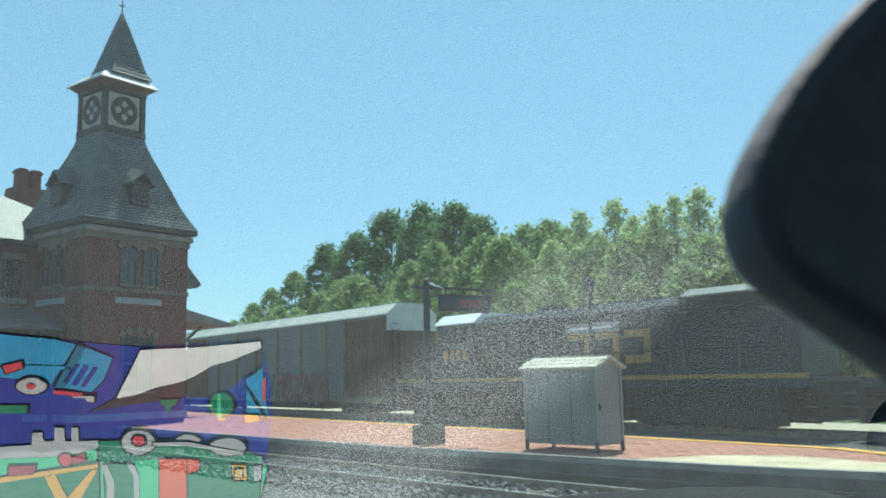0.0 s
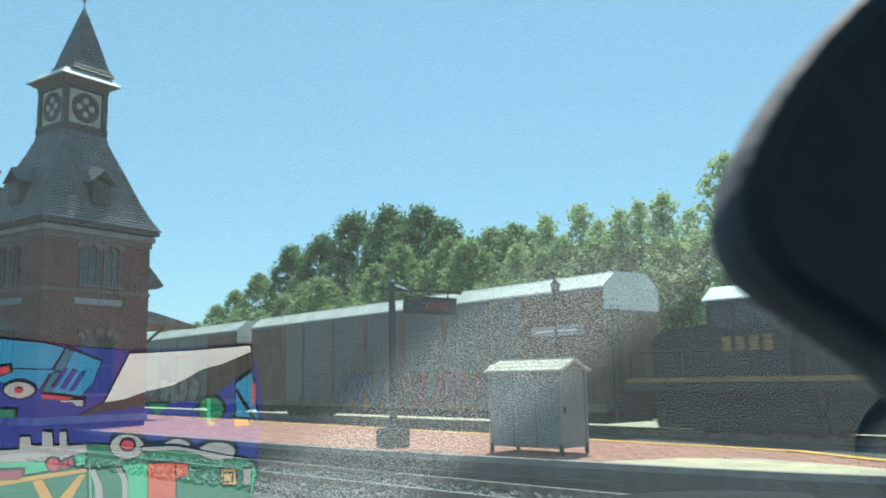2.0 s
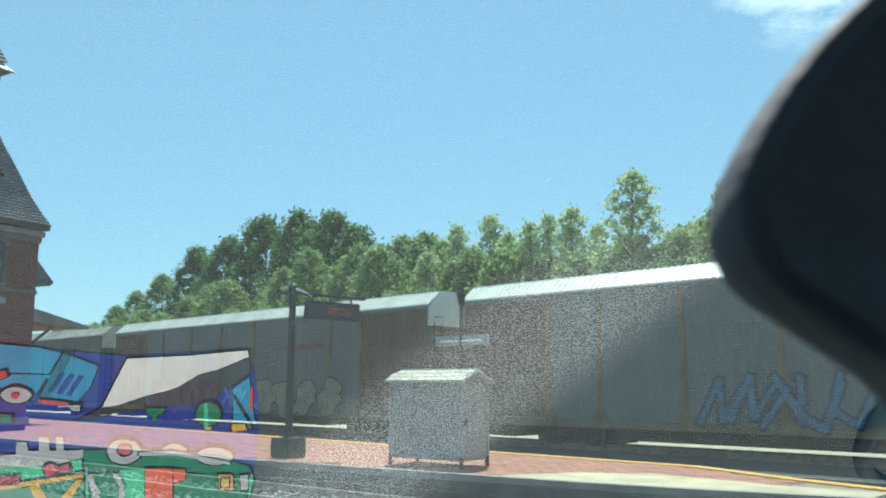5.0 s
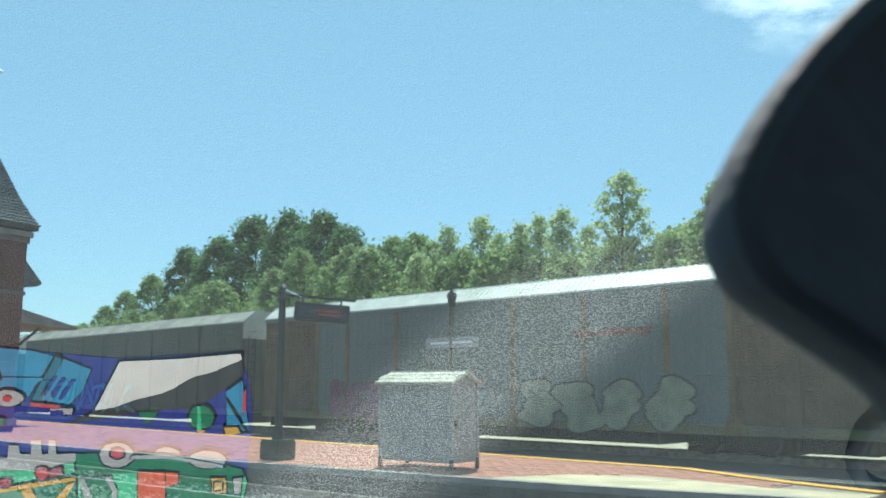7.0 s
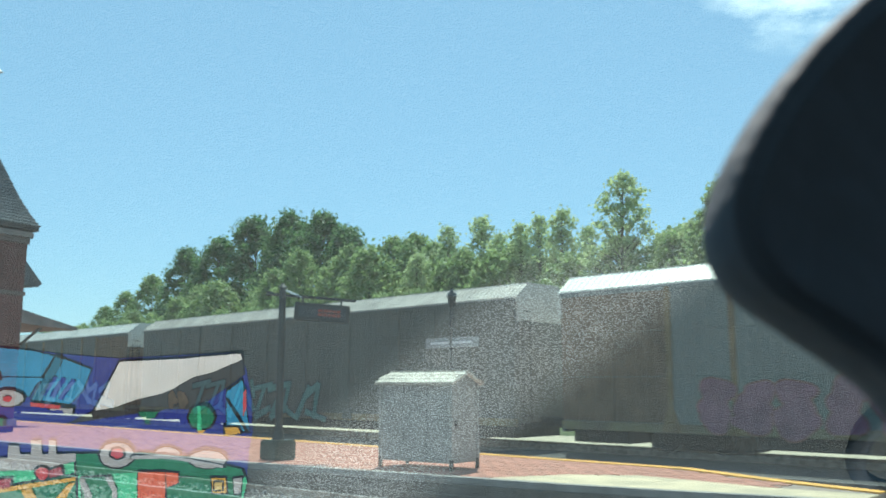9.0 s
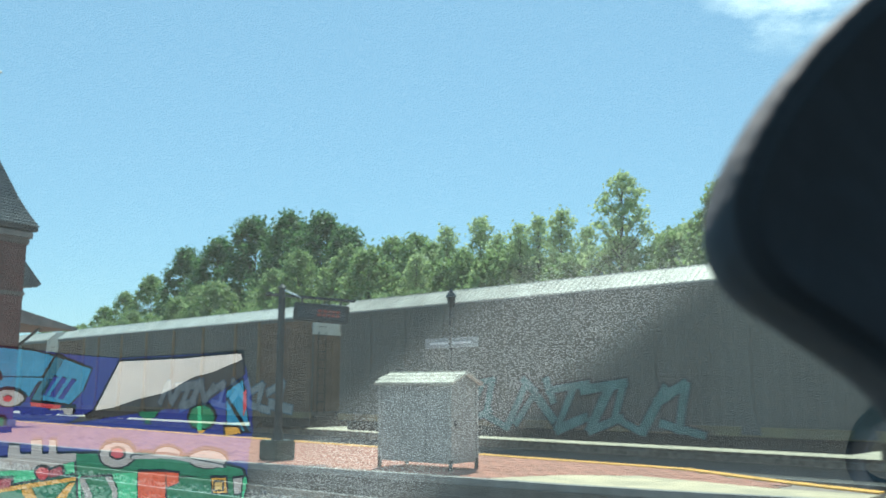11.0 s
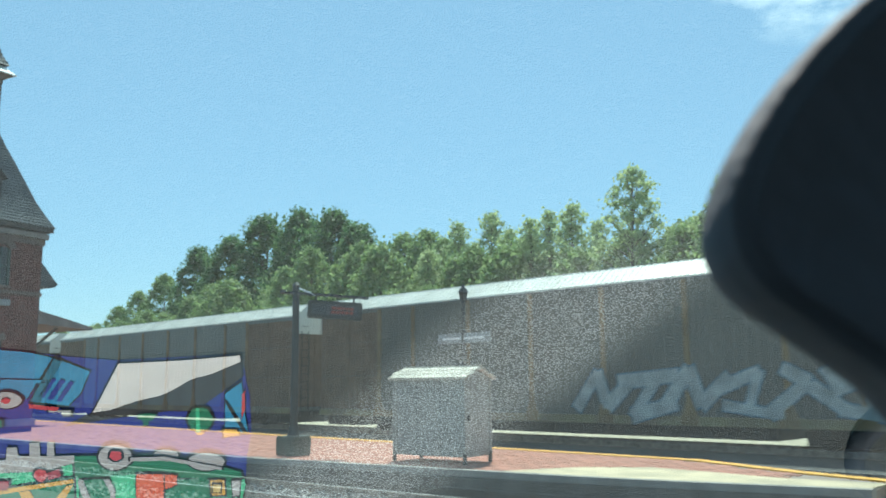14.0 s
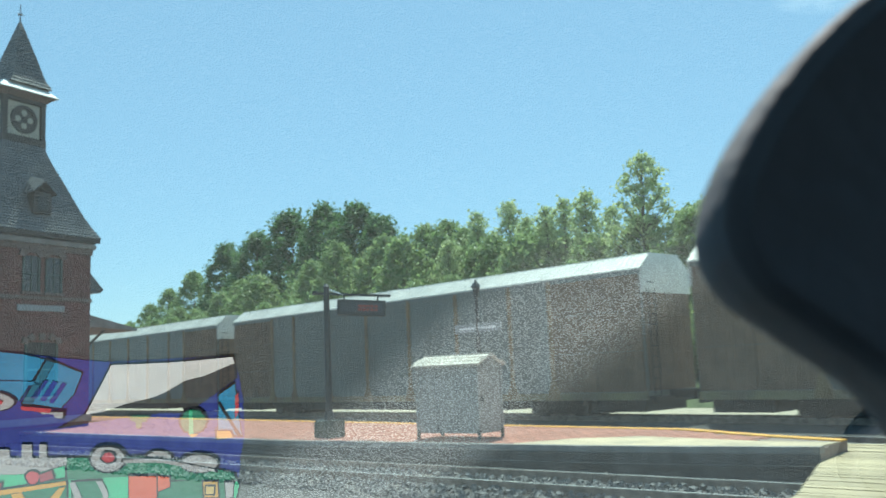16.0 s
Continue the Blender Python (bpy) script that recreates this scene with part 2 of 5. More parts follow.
M = {
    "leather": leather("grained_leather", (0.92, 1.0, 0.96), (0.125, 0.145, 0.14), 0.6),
    "gravel": mat("gravel", (0.07, 0.068, 0.066), 0.95, var=0.5, scale=9, fine=45, bump=0.9),
    "stone": mat("ballast_stone", (0.17, 0.16, 0.15), 0.9, var=0.35, scale=6, fine=50, bump=0.5, rnd=0.3),
    "sunlit_gravel": mat("pale_gravel", (0.42, 0.37, 0.28), 0.95, var=0.3, scale=2, fine=30, bump=0.5),
    "asphalt": mat("asphalt", (0.05, 0.05, 0.052), 0.9, var=0.35, scale=2, fine=90, bump=0.4),
    "grass": mat("grass_ground", (0.07, 0.10, 0.03), 0.95, var=0.5, scale=0.6, fine=30, bump=0.8),
    "paver": mat("paver_brick", (0.42, 0.165, 0.115), 0.85, var=0.25, scale=3, fine=70, bump=0.3, rnd=0.14),
    "mortar": mat("mortar", (0.30, 0.22, 0.18), 0.95, var=0.25, scale=8, fine=90, bump=0.4),
    "yellow": mat("tactile_yellow", (0.72, 0.34, 0.04), 0.75, var=0.2, scale=3, fine=50, bump=0.3),
    "concrete": mat("concrete", (0.55, 0.49, 0.40), 0.9, var=0.2, scale=1.6, fine=60, bump=0.3, dirt=(0.40, 0.36, 0.30)),
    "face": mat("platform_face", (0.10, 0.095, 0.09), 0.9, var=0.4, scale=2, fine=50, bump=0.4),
    "apron": mat("tan_concrete", (0.57, 0.44, 0.29), 0.9, var=0.18, scale=1.2, fine=60, bump=0.3, dirt=(0.38, 0.31, 0.21)),
    "rail": mat("rail_steel", (0.30, 0.24, 0.20), 0.45, 0.6, var=0.4, scale=5, fine=60),
    "railtop": mat("rail_head", (0.30, 0.30, 0.29), 0.45, 1.0, var=0.1, scale=5, fine=60),
    "tie": mat("tie_wood", (0.09, 0.075, 0.06), 0.95, var=0.4, scale=4, fine=50, stretch=(1, 6, 6), rnd=0.2),
    "plank": mat("plank_wood", (0.50, 0.39, 0.24), 0.85, var=0.3, scale=3, fine=40, stretch=(0.6, 8, 8), rnd=0.18),
    "shed": mat("shed_cover", (0.24, 0.24, 0.225), 0.7, var=0.12, scale=1.5, fine=40, bump=0.15),
    "shingle": mat("shed_shingle", (0.52, 0.46, 0.38), 0.9, var=0.25, scale=5, fine=60, bump=0.4, rnd=0.15),
    "black": mat("black_paint", (0.022, 0.026, 0.028), 0.45, var=0.3, scale=5, fine=40, bump=0.1),
    "green": mat("dark_green_paint", (0.03, 0.06, 0.05), 0.5, var=0.3, scale=5, fine=40, bump=0.1),
    "sign_white": mat("sign_white", (0.75, 0.77, 0.78), 0.5, var=0.08, scale=3, fine=40, bump=0.05),
    "board": mat("name_board", (0.30, 0.32, 0.32), 0.6, var=0.1, scale=3, fine=40, bump=0.05),
    "led": glow("led_red", (1.0, 0.16, 0.11), 0.09),
    "brick": mat("wall_brick", (0.17, 0.052, 0.043), 0.9, var=0.25, scale=1.5, fine=40, bump=0.3, rnd=0.2),
    "brick_joint": mat("wall_joint", (0.11, 0.06, 0.05), 0.95, var=0.3, scale=1.5, fine=50, bump=0.3),
    "trim": mat("stone_trim", (0.27, 0.24, 0.22), 0.85, var=0.25, scale=2, fine=40),
    "trim_brown": mat("cornice_brown", (0.17, 0.115, 0.095), 0.8, var=0.25, scale=2, fine=40),
    "slate": mat("slate", (0.085, 0.09, 0.095), 0.55, var=0.3, scale=2, fine=30, bump=0.3, rnd=0.25),
    "metal_roof": mat("sunlit_flare", (0.62, 0.62, 0.60), 0.6, 0.0, var=0.1, scale=2, fine=30, bump=0.05),
    "dark_wood": mat("dark_timber", (0.045, 0.035, 0.03), 0.6, var=0.3, scale=3, fine=40),
    "cream": mat("cream_panel", (0.46, 0.41, 0.33), 0.75, var=0.15, scale=3, fine=40),
    "glass_dark": mat("window_pane", (0.03, 0.035, 0.04), 0.08, var=0.3, scale=2, fine=10, bump=0.0),
    "rack": mat("rack_panel", (0.165, 0.182, 0.165), 0.6, 0.1, var=0.22, scale=0.5, fine=18, bump=0.15, stretch=(1, 1, 0.25)),
    "rack_b": mat("rack_panel_dark", (0.12, 0.117, 0.10), 0.65, 0.1, var=0.25, scale=0.5, fine=18, bump=0.15, stretch=(1, 1, 0.25)),
    "rust": mat("rust_paint", (0.17, 0.10, 0.06), 0.85, var=0.4, scale=1.6, fine=25, bump=0.2, dirt=(0.13, 0.08, 0.05)),
    "post": mat("rust_post", (0.24, 0.15, 0.07), 0.8, var=0.35, scale=1.2, fine=25, bump=0.2),
    "sill": mat("yellow_sill", (0.20, 0.16, 0.08), 0.8, var=0.45, scale=1.0, fine=25, dirt=(0.16, 0.12, 0.08)),
    "roof_zinc": mat("roof_zinc", (0.74, 0.70, 0.63), 0.5, 0.15, var=0.15, scale=0.8, fine=20, bump=0.1),
    "roof_tan": mat("roof_tan", (0.52, 0.46, 0.40), 0.6, 0.1, var=0.25, scale=0.8, fine=20, bump=0.1),
    "under": mat("underframe", (0.018, 0.020, 0.019), 0.8, var=0.4, scale=2, fine=30),
    "loco": mat("loco_blue", (0.013, 0.024, 0.032), 0.45, var=0.3, scale=1.5, fine=25, bump=0.05),
    "loco_yellow": mat("loco_yellow", (0.34, 0.20, 0.05), 0.5, var=0.2, scale=2, fine=25, bump=0.05),
    "bark": mat("bark", (0.13, 0.10, 0.075), 0.95, var=0.4, scale=3, fine=30, bump=0.8, stretch=(1, 1, 0.3)),
    "leaf_a": leafy("leaf_dark", (0.07, 0.155, 0.06), (0.16, 0.27, 0.105)),
    "leaf_b": leafy("leaf_mid", (0.18, 0.28, 0.10), (0.36, 0.45, 0.20)),
    "leaf_c": leafy("leaf_pale", (0.32, 0.41, 0.18), (0.56, 0.62, 0.34)),
    "plastic": mat("black_plastic", (0.046, 0.060, 0.072), 0.8, var=0.2, scale=6, fine=80, bump=0.2),
    "carpaint": mat("vehicle_paint", (0.008, 0.009, 0.010), 0.9, spec=0.1, var=0.1, scale=2, fine=20, bump=0.0),
    "rubber": mat("rubber", (0.02, 0.02, 0.02), 0.9, var=0.2),
    "glass": windshield("windshield_glass", 3.1, (0.73, 0.94, 0.90)),
}


CLOTH = {k: mat("cloth_" + k, c, 0.8, var=0.12, scale=40, fine=900, bump=0.1) for k, c in (
    ("navy", (0.025, 0.045, 0.30)), ("sky", (0.03, 0.30, 0.52)), ("teal", (0.02, 0.17, 0.26)), ("pale", (0.46, 0.47, 0.46)), ("red", (0.62, 0.06, 0.08)),
    ("crimson", (0.40, 0.04, 0.07)), ("green", (0.015, 0.22, 0.11)), ("mint", (0.06, 0.60, 0.30)), ("white", (0.85, 0.84, 0.78)), ("grey", (0.05, 0.05, 0.05)),
    ("gold", (0.75, 0.42, 0.06)), ("amber", (0.80, 0.58, 0.18)), ("orange", (0.80, 0.13, 0.05)), ("ink", (0.012, 0.012, 0.02)))}
POUCH = (-0.29, 0.64, -0.3035)


# ---- mesh helpers ----
def box(bm, x0, x1, y0, y1, z0, z1, m=None):
    vs = [bm.verts.new((x, y, z)) for x in (x0, x1) for y in (y0, y1) for z in (z0, z1)]
    if m is not None:
        for v in vs:
            v.co = m @ v.co
    for f in ((0, 1, 3, 2), (4, 6, 7, 5), (0, 4, 5, 1), (2, 3, 7, 6), (0, 2, 6, 4), (1, 5, 7, 3)):
        bm.faces.new([vs[i] for i in f])
    return vs


def tube(bm, a, b, r0, r1=None, n=10):
    """A tapered round bar from a to b."""
    a, b = Vector(a), Vector(b)
    r1 = r0 if r1 is None else r1
    q = (b - a).to_track_quat("Z", "Y")
    ring = [[bm.verts.new(p + q @ Vector((r * math.cos(2 * math.pi * i / n), r * math.sin(2 * math.pi * i / n), 0)))
             for i in range(n)] for p, r in ((a, r0), (b, r1))]
    for i in range(n):
        j = (i + 1) % n
        bm.faces.new((ring[0][i], ring[0][j], ring[1][j], ring[1][i]))
    bm.faces.new(ring[0][::-1])
    bm.faces.new(ring[1])


def prism(bm, pts, z0, z1, m=None):
    """A flat outline given a thickness."""
    lo = [bm.verts.new((x, y, z0)) for x, y in pts]
    hi = [bm.verts.new((x, y, z1)) for x, y in pts]
    if m is not None:
        for v in lo + hi:
            v.co = m @ v.co
    n = len(pts)
    bm.faces.new(lo[::-1])
    bm.faces.new(hi)
    for i in range(n):
        j = (i + 1) % n
        bm.faces.new((lo[i], lo[j], hi[j], hi[i]))


def frustum(bm, rings):
    """Square rings (half width, z), stacked and closed."""
    rr = [[bm.verts.new((sx * h, sy * h, z)) for sx, sy in ((-1, -1), (1, -1), (1, 1), (-1, 1))] for h, z in rings]
    for a, b in zip(rr, rr[1:]):
        for i in range(4):
            j = (i + 1) % 4
            bm.faces.new((a[i], a[j], b[j], b[i]))
    bm.faces.new(rr[0][::-1])
    bm.faces.new(rr[-1])


def mesh(bm, name, material, bevel=0.0, smooth=False):
    if bevel:
        bmesh.ops.bevel(bm, geom=list(bm.edges), offset=bevel, segments=2, affect="EDGES", clamp_overlap=True)
    bmesh.ops.recalc_face_normals(bm, faces=bm.faces)
    me = bpy.data.meshes.new(name)
    bm.to_mesh(me)
    bm.free()
    me.materials.append(material if not isinstance(material, str) else M[material])
    if smooth:
        for p in me.polygons:
            p.use_smooth = True
    return me


def part(name, bm, material, parent, label="", bevel=0.0, smooth=False, at=None):
    ob = new(name, mesh(bm, name, material, bevel, smooth))
    ob.parent = parent
    if at is not None:
        ob.matrix_basis = at
    if label:
        ob["label"] = label
    return ob


def thing(name, label, category, m=None, group="", kind=""):
    ob = new(name)
    ob.empty_display_size = 0.2
    if m is not None:
        ob.matrix_basis = m
    return tagged(ob, label, category, group, kind)


def single(name, bm, material, label, category, m=None, group="", kind="", bevel=0.0, smooth=False):
    ob = new(name, mesh(bm, name, material, bevel, smooth))
    if m is not None:
        ob.matrix_basis = m
    return tagged(ob, label, category, group, kind)


def bm_box(*a):
    bm = bmesh.new()
    box(bm, *a)
    return bm


# ---- ground, tracks, platform ----
def build_ground():
    bm = bmesh.new()
    box(bm, -1500, 1500, -1500, 1500, -1.4, -0.62)
    single("ground", bm, "grass", "flat grassy ground reaching the horizon", "ground", kind="structure")
    single("ballast", bm_box(-260, 160, 5.5, 33, -0.7, -0.52), "gravel", "grey crushed stone bed under the tracks", "gravel", kind="structure")
    # pale strip: paints in the sunlit ground that shows beneath the cars
    single("gravel_track", bm_box(-260, 160, 26.45, 32.5, -0.7, -0.50), "sunlit_gravel", "gravel beyond the running track, coloured pale as sunlit ground", "gravel", kind="structure")
    bm = bmesh.new()
    prism(bm, [(-60, -30), (40, -30), (40, 8.2), (-20, 5.6), (-60, 5.6)], -0.66, -0.44)
    single("road", bm, "asphalt", "dark asphalt lot beside the railway track", "road", kind="structure")
    # a low wooded bank behind the running tracks
    bm = bmesh.new()
    for i in range(41):
        x = -330 + i * 10
        for y, z in ((31, -0.6), (36, 0.4), (48, 0.9), (75, 1.6), (130, 3.0)):
            bm.verts.new((x, y, z + 0.5 * noise.noise((x * 0.05, y * 0.05, 0)) * (y > 32)))
    bm.verts.ensure_lookup_table()
    for i in range(40):
        for j in range(4):
            a = i * 5 + j
            bm.faces.new([bm.verts[k] for k in (a, a + 5, a + 6, a + 1)])
    single("bank", bm, "grass", "low grassy bank behind the tracks", "bank", kind="structure", smooth=True)


def loose_stones():
    """Crushed stone lying between the rails, nearest to the lot."""
    rng = random.Random(5)
    bm = bmesh.new()
    for i in range(5200):
        x = rng.uniform(-26, 2)
        y = near_y(x) + rng.uniform(-1.4, 2.1)
        s = rng.uniform(0.025, 0.06)
        m = Matrix.Translation((x, y, -0.51 + s * 0.4)) @ Euler((rng.random() * 6, rng.random() * 6, rng.random() * 6)).to_matrix().to_4x4()
        box(bm, -s, s, -s * 0.8, s * 0.7, -s * 0.6, s * 0.6, m)
    single("ballast_stones", bm, "stone", "loose grey crushed stones between the rails", "gravel", kind="stuff")


def near_y(x):
    """The siding before the platform runs askew; its near rail."""
    return 9.72 + 0.10 * (x + 3.84)


def build_track(name, y, turn, x0, x1, label, near_ties):
    t = thing(name, label, "railway track", pose(0, y, 0, 0, 0, turn), kind="structure")
    for s in (-0.72, 0.72):
        bm = bmesh.new()
        box(bm, x0, x1, s - 0.07, s + 0.07, RAIL - 0.17, RAIL - 0.15)
        box(bm, x0, x1, s - 0.012, s + 0.012, RAIL - 0.15, RAIL - 0.04)
        box(bm, x0, x1, s - 0.036, s + 0.036, RAIL - 0.04, RAIL - 0.006)
        rail = part("rail", bm, "rail", t)
        part("rail_head", bm_box(x0, x1, s - 0.03, s + 0.03, RAIL - 0.006, RAIL), "railtop", rail, "polished steel rail head")
    tie = mesh(bm_box(-0.115, 0.115, -1.3, 1.3, -0.66, RAIL - 0.165), "tie", "tie")
    for i in range(near_ties):
        ob = new("tie", tie)
        ob.parent = t
        ob.matrix_basis = pose(-26 + i * 0.55, 0, 0)
    return t


def build_platform():
    edge = [(-70, 15.75), (-8.6, 15.75), (-6.2, 14.75), (-4.6, 14.3)]
    front = [(-4.4, 12.75), (-5.4, 12.45), (-6.8, 12.0), (-8.6, 11.55), (-12, 10.95), (-16, 10.2), (-24, 9.5), (-70, 6.2)]
    t = thing("platform", "low brick-paved station platform with a yellow edge strip", "platform", kind="structure")
    bm = bmesh.new()
    prism(bm, edge + front, -0.60, -0.012)
    part("slab", bm, "mortar", t)
    bm = bmesh.new()
    for (x0, y0), (x1, y1) in zip(edge, edge[1:]):
        prism(bm, [(x0, y0 - 0.28), (x1, y1 - 0.28), (x1, y1 + 0.02), (x0, y0 + 0.02)], -0.01, 0.014)
    part("edge_strip", bm, "yellow", t, "worn yellow-orange edge strip")
    bm = bmesh.new()
    prism(bm, [(-4.5, 13.75), (-5.9, 13.5), (-7.4, 13.65), (-8.5, 13.75), (-9.5, 12.95), (-10.1, 11.5), (-8.6, 11.6), (-6.8, 12.04), (-5.4, 12.5), (-4.5, 12.75)], -0.01, 0.012)
    part("apron", bm, "apron", t, "pale tan concrete apron")
    bm = bmesh.new()
    for (x0, y0), (x1, y1) in zip(front, front[1:]):
        prism(bm, [(x0, y0 + 0.16), (x1, y1 + 0.16), (x1, y1 - 0.03), (x0, y0 - 0.03)], -0.09, 0.02)
    part("kerb", bm, "trim", t, "grey concrete kerb")
    # the front lies in shade; that shade is put into its dark colour
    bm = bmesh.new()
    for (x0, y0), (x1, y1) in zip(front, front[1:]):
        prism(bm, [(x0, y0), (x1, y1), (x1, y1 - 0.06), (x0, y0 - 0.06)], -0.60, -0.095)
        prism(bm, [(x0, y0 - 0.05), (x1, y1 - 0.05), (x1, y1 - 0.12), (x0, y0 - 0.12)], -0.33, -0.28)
    part("front_face", bm, "face", t, "platform face with its shade in the dark colour")
    return t


def pave(t):
    """Brick pavers in running bond; the stretch that the camera sees nearest as single bricks."""
    def inside(x, y):
        far = 15.42 if x < -8.7 else 15.42 - (x + 8.7) * 0.42
        near = 10.95 + (x + 12) * (0.18 if x > -12 else 0.18 if x > -16 else 0.12) + 0.2
        if x > -10.1:
            near = max(near, 11.5 + (x + 10.1) * 2.0 if x < -9.0 else 13.72)
        return near < y < far
    brick = mesh(bm_box(-0.195, 0.195, -0.095, 0.095, -0.03, 0.0), "brick", "paver")
    made, rng = 0, random.Random(8)
    rest = bmesh.new()
    for j in range(60):
        y = 4.0 + j * 0.2
        for i in range(150):
            x = -66 + i * 0.4 + (j % 2) * 0.2
            if not inside(x, y):
                continue
            z = rng.uniform(-0.003, 0.003)
            if made < 300 and -12.6 < x < -5.0:
                ob = new("brick", brick)
                ob.parent = t
                ob.matrix_basis = pose(x, y, z)
                made += 1
            else:
                box(rest, x - 0.195, x + 0.195, y - 0.095, y + 0.095, -0.03, z)
    ob = part("paving", rest, "paver", t, "red brick paving")
    ob["kind"] = "stuff"


def build_crossing():
    t = thing("board_crossing", "weathered tan timber boards crossing the track", "boardwalk", kind="structure")
    rng = random.Random(3)
    plank = mesh(bm_box(-1.9, 1.9, -0.105, 0.105, -0.07, 0.0), "plank", "plank", bevel=0.008)
    for i in range(34):
        y = 8.3 + i * 0.222
        x = -3.05 - (y - 8.9) * 0.34 + 1.9 + rng.uniform(-0.02, 0.02)
        ob = new("plank", plank)
        ob.parent = t
        ob.matrix_basis = pose(x, y, -0.20 + rng.uniform(-0.006, 0.006), 0, 0, 4)
    part("bearer", bm_box(-3.4, 0.3, 8.4, 15.4, -0.6, -0.28), "tie", t, "dark timber bearers")


# ---- platform furniture ----
def build_shed():
    t = thing("platform_cabinet", "grey boarded cabinet on legs with a shingled gable roof", "cabinet", pose(-11.44, 12.03, 0, 0, 0, 8))
    w, d = 1.72, 0.86
    bm = bmesh.new()
    box(bm, -w, 0, 0, d, 0.13, 1.62)
    part("body", bm, "shed", t, bevel=0.015)
    bm = bmesh.new()
    for i in range(1, 3):
        box(bm, -w * i / 3 - 0.006, -w * i / 3 + 0.006, -0.006, 0.0, 0.15, 1.6)
    part("seam", bm, "black", t)
    for x, y in ((-w, 0), (0, 0), (-w, d), (0, d)):
        part("leg", bm_box(x - 0.03, x + 0.03, y - 0.03, y + 0.03, 0.0, 0.2), "black", t, "dark metal leg", bevel=0.004)
        part("corner_strip", bm_box(x - 0.032, x + 0.032, y - 0.032, y + 0.032, 0.2, 1.63), "shed", t, bevel=0.004)
    for s in (0, 1):
        bm = bmesh.new()
        prism(bm, [(-0.02, 1.62), (d + 0.02, 1.62), (d / 2, 1.81)], -0.012, 0.012,
              Matrix.Translation((-w if s == 0 else 0, 0, 0)) @ Matrix(((0, 0, 1, 0), (1, 0, 0, 0), (0, 1, 0, 0), (0, 0, 0, 1))))
        part("gable", bm, "shed", t)
    rise = math.degrees(math.atan2(0.22, d / 2 + 0.1))
    for side in (-1, 1):
        base = Matrix.Translation((0, d / 2, 1.84)) @ Matrix.Rotation(radians(-rise * side), 4, "X")
        L = 0.58
        bm = bmesh.new()
        box(bm, -w - 0.1, 0.1, 0, L, -0.035, 0, base @ Matrix.Diagonal((1, side, 1, 1)))
        roof = part("roof_slope", bm, "shingle", t)
        sh = mesh(bm_box(-0.095, 0.095, -0.10, 0.10, 0.0, 0.016), "shingle", "shingle")
        for r in range(3):
            for k in range(10):
                ob = new("shingle", sh)
                ob.parent = roof
                ob.matrix_basis = base @ pose(-w + 0.02 + k * 0.19 - (r % 2) * 0.06, side * (0.10 + r * 0.19), 0.004, side * 2.5)
    part("ridge_cap", bm_box(-w - 0.1, 0.1, d / 2 - 0.05, d / 2 + 0.05, 1.835, 1.865), "shingle", t, bevel=0.008)
    part("latch", bm_box(0.005, 0.03, 0.1, 0.16, 0.8, 0.92), "black", t)


def build_sign():
    t = thing("platform_display", "black post with a red LED departure display", "display board", pose(-15.9, 11.3, 0))
    bm = bmesh.new()
    box(bm, -0.31, 0.31, -0.26, 0.26, 0, 0.42)
    part("base", bm, "green", t, "dark square base", bevel=0.03)
    bm = bmesh.new()
    tube(bm, (0, 0, 0.40), (0, 0, 3.72), 0.085, 0.075, 14)
    tube(bm, (0, 0, 0.40), (0, 0, 0.62), 0.14, 0.10, 14)
    part("post", bm, "black", t, smooth=False)
    bm = bmesh.new()
    tube(bm, (0, 0, 3.72), (0, 0, 3.80), 0.10, 0.03, 12)
    part("cap", bm, "black", t)
    head = Matrix.Rotation(radians(56), 4, "Z") @ Matrix.Translation((0, 0, 3.55)) @ Matrix.Rotation(radians(3.5), 4, "Y") @ Matrix.Translation((0, 0, -3.55))
    bm = bmesh.new()
    box(bm, -0.34, 1.62, -0.05, 0.05, 3.52, 3.58, head)
    box(bm, -0.36, -0.22, -0.10, 0.10, 3.52, 3.60, head)
    part("arm", bm, "black", t, bevel=0.006)
    bm = bmesh.new()
    tube(bm, head @ Vector((0.05, -0.03, 3.66)), head @ Vector((0.42, -0.03, 3.53)), 0.022)
    part("brace", bm, "sign_white", t, "pale brace")
    bm = bmesh.new()
    box(bm, 0.28, 1.50, -0.10, 0.10, 3.02, 3.42, head)
    case = part("display_case", bm, "black", t, bevel=0.02)
    for k in (0.45, 1.3):
        bm = bmesh.new()
        tube(bm, head @ Vector((k, 0, 3.42)), head @ Vector((k, 0, 3.53)), 0.02)
        part("hanger", bm, "black", t)
    bm = bmesh.new()
    box(bm, 0.36, 1.42, -0.112, -0.10, 3.10, 3.34, head)
    screen = part("screen", bm, "plastic", case, "dark display screen")
    bm = bmesh.new()
    rng = random.Random(2)
    for row in range(2):
        x = 0.80
        while x < 1.24:
            w = rng.uniform(0.05, 0.10)
            box(bm, x, x + w, -0.118, -0.112, 3.235 - row * 0.09, 3.295 - row * 0.09, head)
            x += w + 0.025
    part("lit_rows", bm, "led", screen, "red lit rows")


